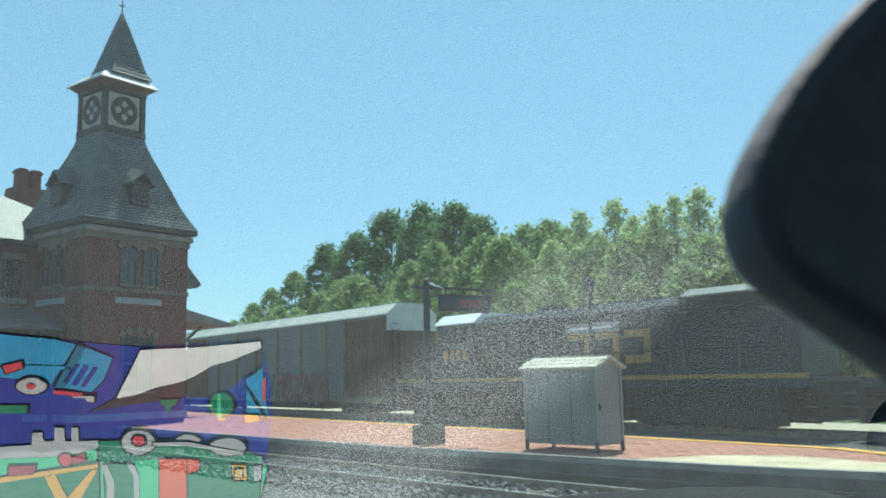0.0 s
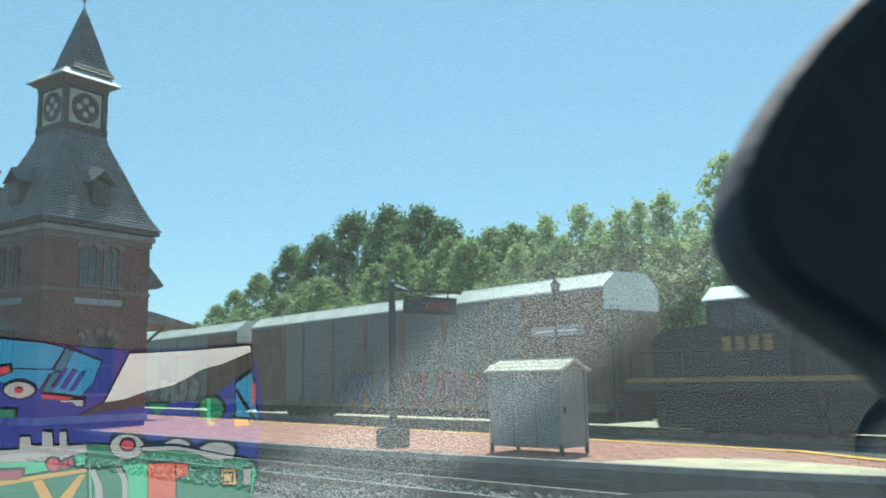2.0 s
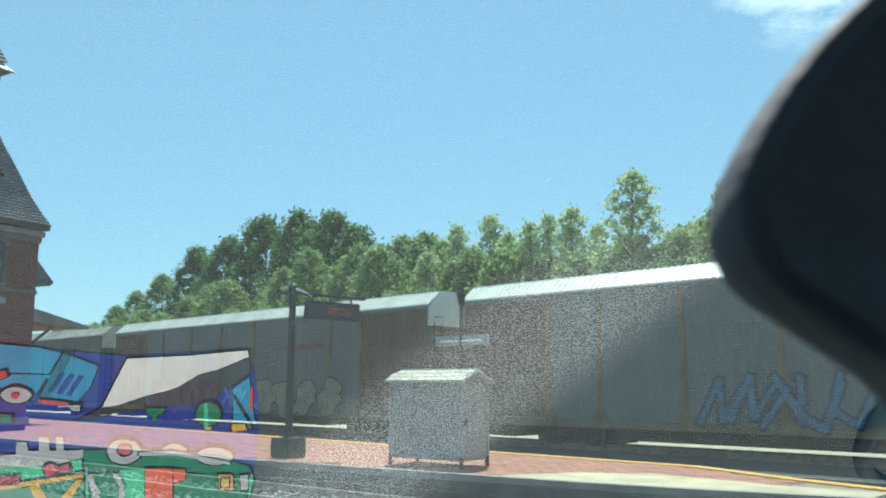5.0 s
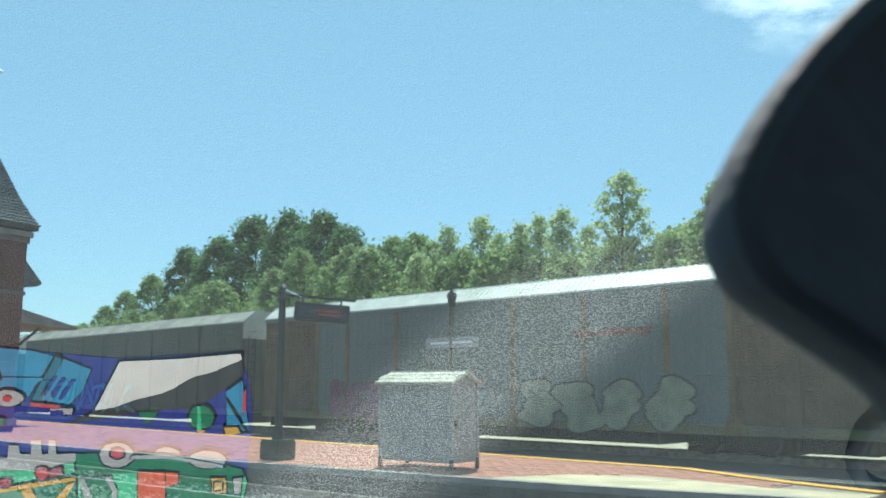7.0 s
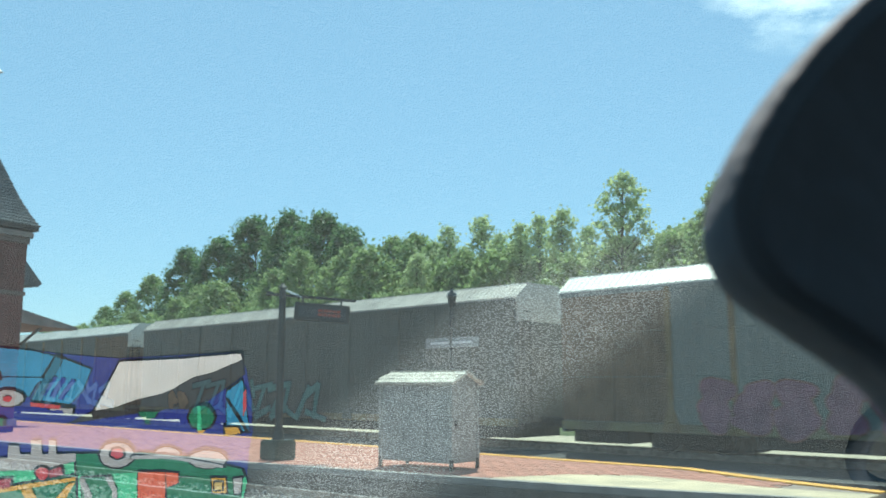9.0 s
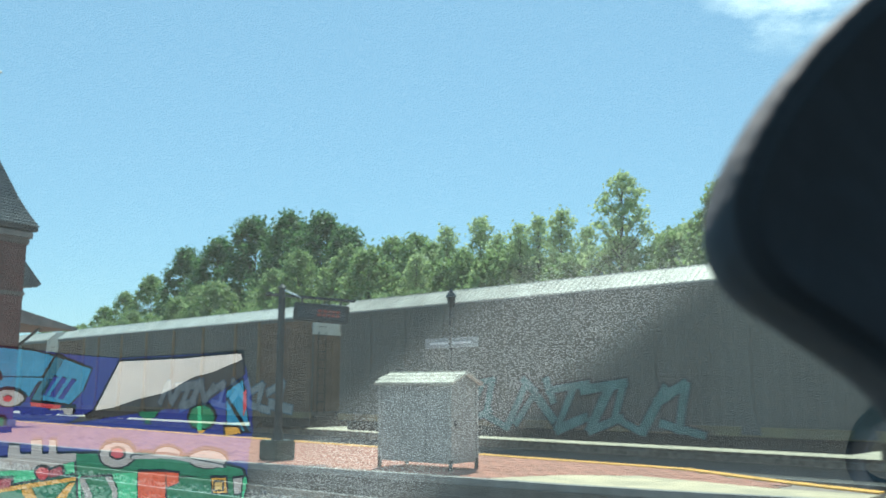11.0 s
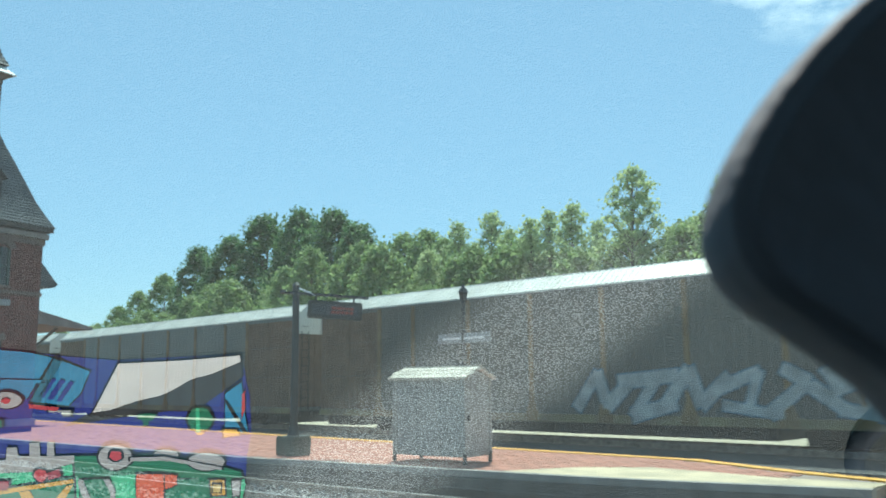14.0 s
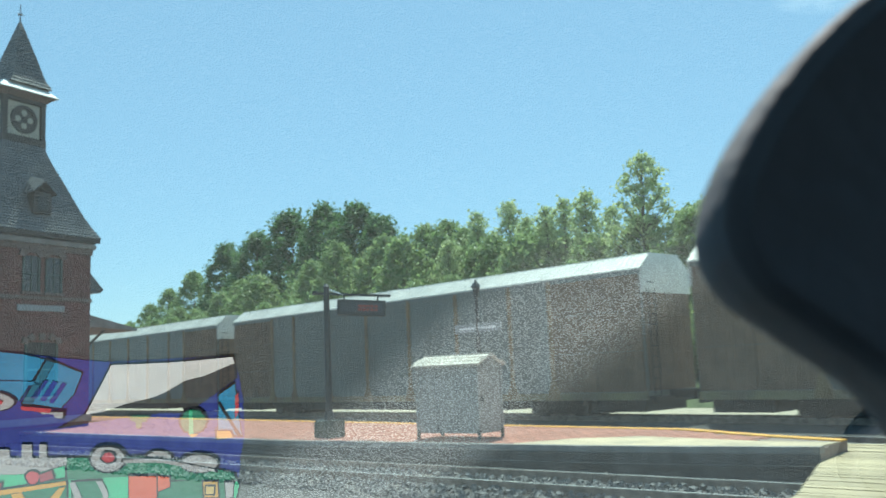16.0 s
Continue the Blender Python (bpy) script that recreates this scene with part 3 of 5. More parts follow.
def build_lamp():
    t = thing("platform_lamp", "slim dark lamp post with a name board", "lamp post", pose(-14.35, 15.1, 0))
    bm = bmesh.new()
    tube(bm, (0, 0, 0), (0, 0, 0.5), 0.11, 0.07, 12)
    tube(bm, (0, 0, 0.5), (0, 0, 3.45), 0.055, 0.05, 12)
    part("post", bm, "black", t)
    bm = bmesh.new()
    tube(bm, (0, 0, 3.45), (0, 0, 3.70), 0.07, 0.11, 8)
    part("lantern", bm, "glass_dark", t, "glass lantern")
    bm = bmesh.new()
    tube(bm, (0, 0, 3.70), (0, 0, 3.80), 0.14, 0.08, 8)
    tube(bm, (0, 0, 3.80), (0, 0, 3.90), 0.05, 0.02, 8)
    part("lantern_cap", bm, "black", t)
    part("name_board", bm_box(-0.85, 0.85, -0.03, 0.03, 2.48, 2.72), "board", t, "grey station name board", bevel=0.006)
    bm = bmesh.new()
    for k in range(2):
        box(bm, -0.68 + k * 0.72, -0.08 + k * 0.76, -0.036, -0.03, 2.57, 2.62)
    part("name_bars", bm, "sign_white", t)


# ---- the station ----
def build_station():
    t = thing("clock_tower_station", "red brick railway station with slate roofs and a clock tower", "station", pose(-33.42, 9.04, -0.5, 0, 0, 16))
    h, up = 2.12, 0.5
    Z = lambda z: z + up
    part("tower_wall", bm_box(-h, h, -h, h, 0, Z(6.95)), "brick_joint", t)
    # brick courses, told apart on the near faces as fine relief
    rows = bmesh.new()
    for face in range(2):
        for j in range(58):
            z0 = Z(0.1) + j * 0.118
            x = -h + (0.14 if j % 2 else 0.0)
            while x < h - 0.1:
                w = min(0.27, h - x)
                if face == 0:
                    box(rows, h, h + 0.008, x, x + w - 0.014, z0, z0 + 0.102)
                else:
                    box(rows, x, x + w - 0.014, -h - 0.008, -h, z0, z0 + 0.102)
                x += 0.28
    ob = part("brick_courses", rows, "brick", t, "dark red brick courses")
    ob["kind"] = "stuff"
    for z0, z1, o, m in ((4.72, 4.86, 0.05, "trim_brown"), (6.55, 6.78, 0.06, "trim_brown"), (6.78, 6.98, 0.14, "trim"), (0.2, 0.45, 0.08, "trim")):
        bm = bmesh.new()
        box(bm, -h - o, h + o, -h - o, h + o, Z(z0), Z(z1))
        part("string_course", bm, m, t, bevel=0.015)
    part("eave", bm_box(-2.36, 2.36, -2.36, 2.36, Z(7.04), Z(7.2)), "dark_wood", t, "dark timber eave")
    bm = bmesh.new()
    frustum(bm, [(2.39, Z(7.2)), (2.15, Z(7.62)), (1.87, Z(8.2)), (1.62, Z(8.85)), (1.35, Z(9.55)), (1.10, Z(10.15)), (0.94, Z(10.6)), (0.88, Z(10.95))])
    roof = part("tower_roof", bm, "slate", t, "grey slate roof")
    # slate courses as small steps
    bm = bmesh.new()
    for k in range(30):
        f = k / 30
        z = Z(7.2) + f * 3.5
        pts = ((7.2, 2.39), (7.62, 2.15), (8.2, 1.87), (8.85, 1.62), (9.55, 1.35), (10.15, 1.10), (10.6, 0.94), (10.95, 0.88))
        zz = z - up
        for (za, ha), (zb, hb) in zip(pts, pts[1:]):
            if za <= zz <= zb:
                hh = ha + (hb - ha) * (zz - za) / (zb - za)
        frustum(bm, [(hh + 0.004, z), (hh + 0.0005, z + 0.05)])
    part("slate_courses", bm, "slate", roof)
    # clock stage
    part("clock_stage", bm_box(-0.80, 0.80, -0.80, 0.80, Z(10.9), Z(12.62)), "dark_wood", t, "dark timber clock stage")
    bm = bmesh.new()
    for sx in (-1, 1):
        for sy in (-1, 1):
            box(bm, sx * 0.8 - 0.1, sx * 0.8 + 0.1, sy * 0.8 - 0.1, sy * 0.8 + 0.1, Z(10.9), Z(12.62))
    box(bm, -0.92, 0.92, -0.92, 0.92, Z(10.85), Z(11.12))
    box(bm, -0.92, 0.92, -0.92, 0.92, Z(12.5), Z(12.64))
    part("stage_frame", bm, "dark_wood", t, bevel=0.01)
    for k in range(4):
        rot = Matrix.Rotation(radians(90 * k), 4, "Z")
        up3 = Matrix(((0, 0, 1, 0), (1, 0, 0, 0), (0, 1, 0, 0), (0, 0, 0, 1)))
        bm = bmesh.new()
        box(bm, 0.80, 0.83, -0.66, 0.66, Z(11.16), Z(12.46), rot)
        panel = part("clock_panel", bm, "cream", t, "cream panel with a round tracery")
        at = rot @ Matrix.Translation((0.83, 0, Z(11.81))) @ up3
        n = 28
        bm = bmesh.new()
        ring = [[bm.verts.new(at @ Vector((r * math.cos(6.2832 * i / n), r * math.sin(6.2832 * i / n), z))) for i in range(n)]
                for r, z in ((0.56, 0.0), (0.56, 0.04), (0.44, 0.04), (0.44, 0.0))]
        for a, b in zip(ring, ring[1:]):
            for i in range(n):
                j = (i + 1) % n
                bm.faces.new((a[i], a[j], b[j], b[i]))
        part("ring", bm, "dark_wood", panel)
        bm = bmesh.new()
        prism(bm, [(0.5 * math.cos(6.2832 * i / n), 0.5 * math.sin(6.2832 * i / n)) for i in range(n)], 0.002, 0.014, at)
        part("tracery", bm, "dark_wood", panel)
        for q in range(4):
            cx, cy = 0.255 * math.cos(q * 1.5708), 0.255 * math.sin(q * 1.5708)
            bm = bmesh.new()
            prism(bm, [(cx + 0.125 * math.cos(6.2832 * i / 14), cy + 0.125 * math.sin(6.2832 * i / 14)) for i in range(14)], 0.016, 0.024, at)
            part("roundel", bm, "cream", panel)
    bm = bmesh.new()
    frustum(bm, [(0.92, Z(12.64)), (1.16, Z(12.84))])
    part("cornice", bm, "trim_brown", t, "brown cornice")
    # the sun's glare on the flare is painted as a pale tone
    bm = bmesh.new()
    frustum(bm, [(1.24, Z(12.84)), (1.22, Z(12.88)), (0.86, Z(13.22))])
    part("spire_flare", bm, "metal_roof", t, "metal roof flare coloured pale for the sun on it")
    bm = bmesh.new()
    frustum(bm, [(0.88, Z(13.2)), (0.70, Z(13.55)), (0.42, Z(14.6)), (0.03, Z(16.0))])
    spire = part("spire", bm, "slate", t, "grey slate spire", at=pose(0.2, 0.16, 0))
    bm = bmesh.new()
    for k in range(16):
        z = Z(13.3) + k * 0.15
        zz = z - up
        hh = 0.88 + (0.70 - 0.88) * (zz - 13.2) / 0.35 if zz < 13.55 else (0.70 - 0.28 * (zz - 13.55) / 1.05 if zz < 14.6 else 0.42 - 0.39 * (zz - 14.6) / 1.4)
        frustum(bm, [(hh + 0.004, z), (hh + 0.0005, z + 0.05)])
    part("spire_courses", bm, "slate", spire)
    bm = bmesh.new()
    tube(bm, (0, 0, Z(15.95)), (0, 0, Z(16.75)), 0.025, 0.012, 8)
    tube(bm, (-0.16, 0, Z(16.3)), (0.16, 0, Z(16.3)), 0.014, 0.014, 6)
    tube(bm, (0, -0.16, Z(16.3)), (0, 0.16, Z(16.3)), 0.014, 0.014, 6)
    part("finial", bm, "dark_wood", t, "iron finial", at=pose(0.2, 0.16, 0))
    # dormers on the four slopes
    for k in range(4):
        rot = Matrix.Rotation(radians(90 * k), 4, "Z")
        bm = bmesh.new()
        box(bm, 1.2, 2.12, -0.36, 0.36, Z(7.95), Z(8.75), rot)
        d = part("dormer", bm, "dark_wood", t, "small dark dormer")
        bm = bmesh.new()
        for s in (-1, 1):
            vs = [bm.verts.new(rot @ Vector(p)) for p in ((2.26, s * 0.50, Z(8.68)), (0.9, s * 0.50, Z(8.68)), (0.9, 0, Z(9.55)), (2.26, 0, Z(9.15)),
                                                          (2.26, s * 0.50, Z(8.74)), (0.9, s * 0.50, Z(8.74)), (0.9, 0, Z(9.62)), (2.26, 0, Z(9.22)))]
            for f in ((0, 1, 2, 3), (4, 5, 6, 7), (0, 1, 5, 4), (1, 2, 6, 5), (2, 3, 7, 6), (3, 0, 4, 7)):
                bm.faces.new([vs[i] for i in f])
        part("dormer_roof", bm, "slate", d)
        bm = bmesh.new()
        box(bm, 2.12, 2.135, -0.22, 0.22, Z(8.08), Z(8.62), rot)
        part("louvre", bm, "black", d)
    # tall paired windows and the arched door on each near face
    def face_window(rot, y, z0, z1, w, arch=True):
        bm = bmesh.new()
        box(bm, h - 0.10, h + 0.012, y - w / 2, y + w / 2, Z(z0), Z(z1), rot)
        win = part("window", bm, "glass_dark", t, "dark sash window with a stone arch")
        bm = bmesh.new()
        for a, b, c, e in ((y - w / 2 - 0.05, y - w / 2 + 0.05, z0, z1), (y + w / 2 - 0.05, y + w / 2 + 0.05, z0, z1), (y - w / 2, y + w / 2, (z0 + z1) / 2 - 0.03, (z0 + z1) / 2 + 0.03),
                           (y - 0.02, y + 0.02, z0, z1)):
            box(bm, h + 0.0, h + 0.04, a, b, Z(c), Z(e), rot)
        part("frame", bm, "green", win)
        bm = bmesh.new()
        box(bm, h - 0.02, h + 0.10, y - w / 2 - 0.1, y + w / 2 + 0.1, Z(z0 - 0.1), Z(z0), rot)
        part("sill", bm, "trim_brown", win)
        if arch:
            for q in range(5):
                a = radians(180 * (q + 0.5) / 5)
                bm = bmesh.new()
                m = rot @ Matrix.Translation((h + 0.03, y + math.cos(a) * (w / 2 + 0.08), Z(z1 + 0.0 + math.sin(a) * 0.22))) @ Matrix.Rotation(a - radians(90), 4, "X")
                box(bm, -0.05, 0.05, -0.11, 0.11, -0.12, 0.12, m)
                part("voussoir", bm, "trim_brown", win)
    for k in (0, -1):
        rot = Matrix.Rotation(radians(90 * k), 4, "Z")
        face_window(rot, -0.42, 5.0, 6.32, 0.62)
        face_window(rot, 0.50, 5.0, 6.32, 0.62)
        bm = bmesh.new()
        box(bm, h, h + 0.07, -0.95, 0.95, Z(4.30), Z(4.52), rot)
        part("name_panel", bm, "board", t, "pale stone name panel", bevel=0.01)
        face_window(rot, 0.05, 1.2, 3.15, 1.25)
    # main block, wing and canopies
    bm = bmesh.new()
    box(bm, -15, -1.4, -6.4, -h + 0.2, 0, Z(6.5))
    box(bm, -15, -h + 0.1, -h, h - 0.4, 0, Z(6.5))
    part("main_wall", bm, "brick", t)
    part("main_eave", bm_box(-15.3, -1.0, -6.9, 2.35, Z(6.5), Z(6.68)), "dark_wood", t)
    bm = bmesh.new()
    vs = [bm.verts.new(p) for p in ((-15.5, -7.1, Z(6.68)), (-0.9, -7.1, Z(6.68)), (-0.9, 2.4, Z(6.68)), (-15.5, 2.4, Z(6.68)), (-13, -2.4, Z(9.0)), (-4.2, -2.4, Z(9.0)))]
    for f in ((0, 1, 5, 4), (1, 2, 5), (2, 3, 4, 5), (3, 0, 4), (0, 3, 2, 1)):
        bm.faces.new([vs[i] for i in f])
    part("main_roof", bm, "slate", t, "low slate hip roof")
    bm = bmesh.new()
    for y in (-0.32, 0.26):
        box(bm, -6.4, -5.9, y - 0.2, y + 0.2, Z(9.0), Z(10.6))
        box(bm, -6.46, -5.84, y - 0.25, y + 0.25, Z(10.4), Z(10.52))
    box(bm, -6.7, -5.6, -0.72, 0.62, Z(7.6), Z(9.75))
    part("chimney", bm, "brick", t, "paired brick chimney stacks", bevel=0.03)
    for i in range(3):
        bm = bmesh.new()
        box(bm, -1.40, -1.37, -5.9 + i * 1.35, -5.2 + i * 1.35, Z(4.6), Z(6.0))
        win = part("window", bm, "glass_dark", t)
        bm = bmesh.new()
        box(bm, -1.40, -1.33, -5.98 + i * 1.35, -5.12 + i * 1.35, Z(6.0), Z(6.25))
        part("lintel", bm, "trim_brown", win)
    bm = bmesh.new()
    box(bm, -1.4, -1.32, -6.3, -2.3, Z(4.4), Z(4.6))
    part("string_course", bm, "trim", t)
    # wing with its gable overhang
    part("wing_wall", bm_box(-9, -2.2, 0.5, 4.3, 0, Z(5.6)), "brick", t)
    bm = bmesh.new()
    prism(bm, [(3.0, Z(8.6)), (5.80, Z(5.75)), (5.62, Z(5.60)), (3.9, Z(5.6)), (1.0, Z(5.6)), (1.0, Z(8.6))], -9.5, -1.8,
          Matrix(((0, 0, 1, 0), (1, 0, 0, 0), (0, 1, 0, 0), (0, 0, 0, 1))))
    part("wing_roof", bm, "slate", t, "steep slate gable roof")
    bm = bmesh.new()
    prism(bm, [(4.2, Z(4.75)), (4.5, Z(4.68)), (7.5, Z(4.05)), (7.5, Z(3.93)), (4.2, Z(4.1))], -14, -1.6,
          Matrix(((0, 0, 1, 0), (1, 0, 0, 0), (0, 1, 0, 0), (0, 0, 0, 1))))
    part("canopy", bm, "trim", t, "pale grey sloping platform canopy")
    for i in range(4):
        bm = bmesh.new()
        tube(bm, (-2.4 - i * 3.4, 5.0, 0), (-2.4 - i * 3.4, 5.0, Z(4.1)), 0.09)
        tube(bm, (-2.4 - i * 3.4, 5.0, Z(2.9)), (-2.4 - i * 3.4, 6.4, Z(4.05)), 0.06)
        part("canopy_post", bm, "dark_wood", t)
    # low porch roof before the main block
    bm = bmesh.new()
    prism(bm, [(-1.4, Z(4.3)), (1.2, Z(3.5)), (1.2, Z(3.36)), (-1.4, Z(3.9))], -6.6, -h - 0.1, Matrix(((1, 0, 0, 0), (0, 0, 1, 0), (0, 1, 0, 0), (0, 0, 0, 1))))
    part("porch_roof", bm, "slate", t, "low slate porch roof")
    for i in range(3):
        part("porch_post", bm_box(1.0, 1.12, -6.4 + i * 1.9, -6.28 + i * 1.9, 0, Z(3.4)), "dark_wood", t)


# ---- the train ----
TRACK_Y = 24.85
CAR_LEN = 28.6
TRAIN = [(0, -35.47), (1, -27.45), (2, -19.39), (3, -11.29), (4, -3.14), (5, 5.06), (6, 13.32), (7, 21.65), (8, 30.04), (9, 38.5), (10, 47.04),
         (11, 55.72), (12, 64.64), (13, 73.5), (14, 82.1), (15, 91.05), (16, 100.15)]


def truck(t, x):
    """A two-axle truck: side frames, bolster and four wheels."""
    for s in (-1, 1):
        bm = bmesh.new()
        prism(bm, [(-1.25, 0.40), (-0.5, 0.28), (0.5, 0.28), (1.25, 0.40), (1.25, 0.62), (0.45, 0.78), (-0.45, 0.78), (-1.25, 0.62)], 0.98 * s - 0.06, 0.98 * s + 0.06,
              Matrix.Translation((x, 0, 0)) @ Matrix(((1, 0, 0, 0), (0, 0, 1, 0), (0, 1, 0, 0), (0, 0, 0, 1))))
        frame_part = part("truck_frame", bm, "under", t)
        for w in (-0.88, 0.88):
            bm = bmesh.new()
            tube(bm, (x + w, 0.70 * s, 0.42), (x + w, 0.84 * s, 0.42), 0.42, 0.42, 20)
            tube(bm, (x + w, 0.66 * s, 0.42), (x + w, 0.71 * s, 0.42), 0.455, 0.455, 20)
            part("wheel", bm, "under", frame_part)
    # plain dark block, added to shut out the bright ground between the wheels
    bm = bmesh.new()
    box(bm, x - 1.62, x + 1.62, -0.6, 0.6, 0.07, 0.5)
    part("truck_filler", bm, "under", t)
    bm = bmesh.new()
    box(bm, x - 0.25, x + 0.25, -1.0, 1.0, 0.5, 0.85)
    for w in (-0.88, 0.88):
        tube(bm, (x + w, -0.7, 0.42), (x + w, 0.7, 0.42), 0.08)
    part("bolster", bm, "under", t)


def rack_car(panel_mat, post_mat, end_mat, roof_mat, label, bays=5):
    """An enclosed car carrier: pressed side panels between posts, end doors, a folded roof."""
    t = thing("auto_rack_car", label, "railway car", group="cars of the train")
    x1, x0, half = -0.42, -27.1, 1.52
    low, high = 0.60, 4.92
    bm = bmesh.new()
    box(bm, x0, x1, -half + 0.05, half - 0.05, low + 0.12, high)
    part("body", bm, panel_mat, t)
    bm = bmesh.new()
    box(bm, x0 + 0.1, x1 - 0.1, -0.45, 0.45, 0.55, 1.0)
    box(bm, x0 + 6.4, x1 - 6.4, -1.38, 1.38, 0.24, 0.78)
    box(bm, x0 + 0.3, x0 + 2.3, -1.3, 1.3, 0.2, 0.78)
    box(bm, x1 - 2.3, x1 - 0.3, -1.3, 1.3, 0.2, 0.78)
    part("centre_sill", bm, "under", t)
    for s in (-1, 1):
        part("side_sill", bm_box(x0, x1, s * half - 0.05, s * half + 0.05, low, low + 0.26), "sill", t, "faded yellow side sill")
        part("top_chord", bm_box(x0, x1, s * half - 0.06, s * half + 0.06, high - 0.10, high + 0.05), panel_mat, t)
    # panels between the posts on the near side; the end bays are rust-coloured doors
    span = (x1 - x0 - 11.9) / bays
    lines = [x0 + 3.95, x0 + 5.95] + [x0 + 5.95 + span * (k + 1) for k in range(bays)] + [x1 - 3.95]

    def panel(xa, xb, s, m, name):
        bm = bmesh.new()
        ribs = max(3, int((xb - xa) / 0.32))
        step = (xb - xa) / ribs
        for tier in range(3):
            za, zb = low + 0.28 + tier * 1.37, low + 0.28 + tier * 1.37 + 1.355
            for k in range(ribs):
                a = xa + k * step
                y = s * half
                box(bm, a + 0.006, a + step - 0.006, y - 0.028 if s < 0 else y - 0.05, y + 0.05 if s < 0 else y + 0.028, za, zb)
        return part(name, bm, m, t)
    for s in (-1, 1):
        for a, b in ((x0 + 0.05, x0 + 1.98), (x0 + 2.02, x0 + 3.87), (x1 - 3.87, x1 - 2.02), (x1 - 1.98, x1 - 0.05)):
            panel(a, b, s, end_mat, "end_panel")
        for a, b in zip(lines, lines[1:]):
            panel(a + 0.06, b - 0.06, s, panel_mat, "side_panel")
        for a in lines:
            bm = bm_box(a - 0.085, a + 0.085, s * half - 0.08, s * half + 0.08, low + 0.05, high)
            # flared foot of the post
            prism(bm, [(a - 0.30, low + 0.04), (a + 0.30, low + 0.04), (a + 0.26, low + 0.24), (a + 0.08, low + 0.72), (a - 0.08, low + 0.72), (a - 0.26, low + 0.24)], s * half - 0.088, s * half + 0.088,
                  Matrix(((1, 0, 0, 0), (0, 0, 1, 0), (0, 1, 0, 0), (0, 0, 0, 1))))
            part("side_post", bm, post_mat, t, "rust-streaked side post")
    for xe, s in ((x0, -1), (x1, 1)):
        bm = bmesh.new()
        for k in range(6):
            y = -1.42 + k * 0.475
            box(bm, min(xe, xe + s * 0.06), max(xe, xe + s * 0.06), y, y + 0.455, low + 0.3, high - 0.72)
        part("end_door", bm, end_mat, t, "folding end door")
        bm = bmesh.new()
        prism(bm, [(-half, high - 0.72), (half, high - 0.72), (half, high), (0.95, 5.48), (-0.95, 5.48), (-half, high)], min(0, s * 0.07), max(0, s * 0.07),
              Matrix.Translation((xe, 0, 0)) @ Matrix(((0, 0, 1, 0), (1, 0, 0, 0), (0, 1, 0, 0), (0, 0, 0, 1))))
        part("end_cap", bm, roof_mat, t, "pale upper end plate")
        bm = bmesh.new()
        for y in (-1.25, -0.85):
            tube(bm, (xe + s * 0.1, y, low + 0.2), (xe + s * 0.1, y, high - 0.6), 0.018, n=6)
        for k in range(11):
            tube(bm, (xe + s * 0.1, -1.25, low + 0.35 + k * 0.36), (xe + s * 0.1, -0.85, low + 0.35 + k * 0.36), 0.014, n=6)
        part("ladder", bm, "under", t)
        bm = bmesh.new()
        box(bm, min(xe, xe + s * 0.93), max(xe, xe + s * 0.93), -0.16, 0.16, 0.62, 0.9)
        box(bm, min(xe, xe + s * 0.2), max(xe, xe + s * 0.2), -1.3, 1.3, 0.5, 0.7)
        part("coupler", bm, "under", t)
    # the roof: sloped shoulders with pressed ribs and a flat crown
    for s in (-1, 1):
        bm = bmesh.new()
        prism(bm, [(s * (half + 0.05), high + 0.02), (s * (half + 0.05), high + 0.10), (s * 0.90, 5.56), (s * 0.90, 5.48)], x0 - 0.05, x1 + 0.05,
              Matrix(((0, 0, 1, 0), (1, 0, 0, 0), (0, 1, 0, 0), (0, 0, 0, 1))))
        sh = part("roof_shoulder", bm, roof_mat, t)
        bm = bmesh.new()
        k = x0 + 0.1
        while k < x1 - 0.1:
            prism(bm, [(s * (half + 0.055), high + 0.09), (s * (half + 0.06), high + 0.118), (s * 0.90, 5.585), (s * 0.90, 5.55)], k, k + 0.07,
                  Matrix(((0, 0, 1, 0), (1, 0, 0, 0), (0, 1, 0, 0), (0, 0, 0, 1))))
            k += 0.24
        part("roof_ribs", bm, roof_mat, sh)
    part("roof_crown", bm_box(x0 - 0.05, x1 + 0.05, -0.92, 0.92, 5.46, 5.58), roof_mat, t)
    for x in (x0 + 4.3, x1 - 4.3):
        truck(t, x)
    return t


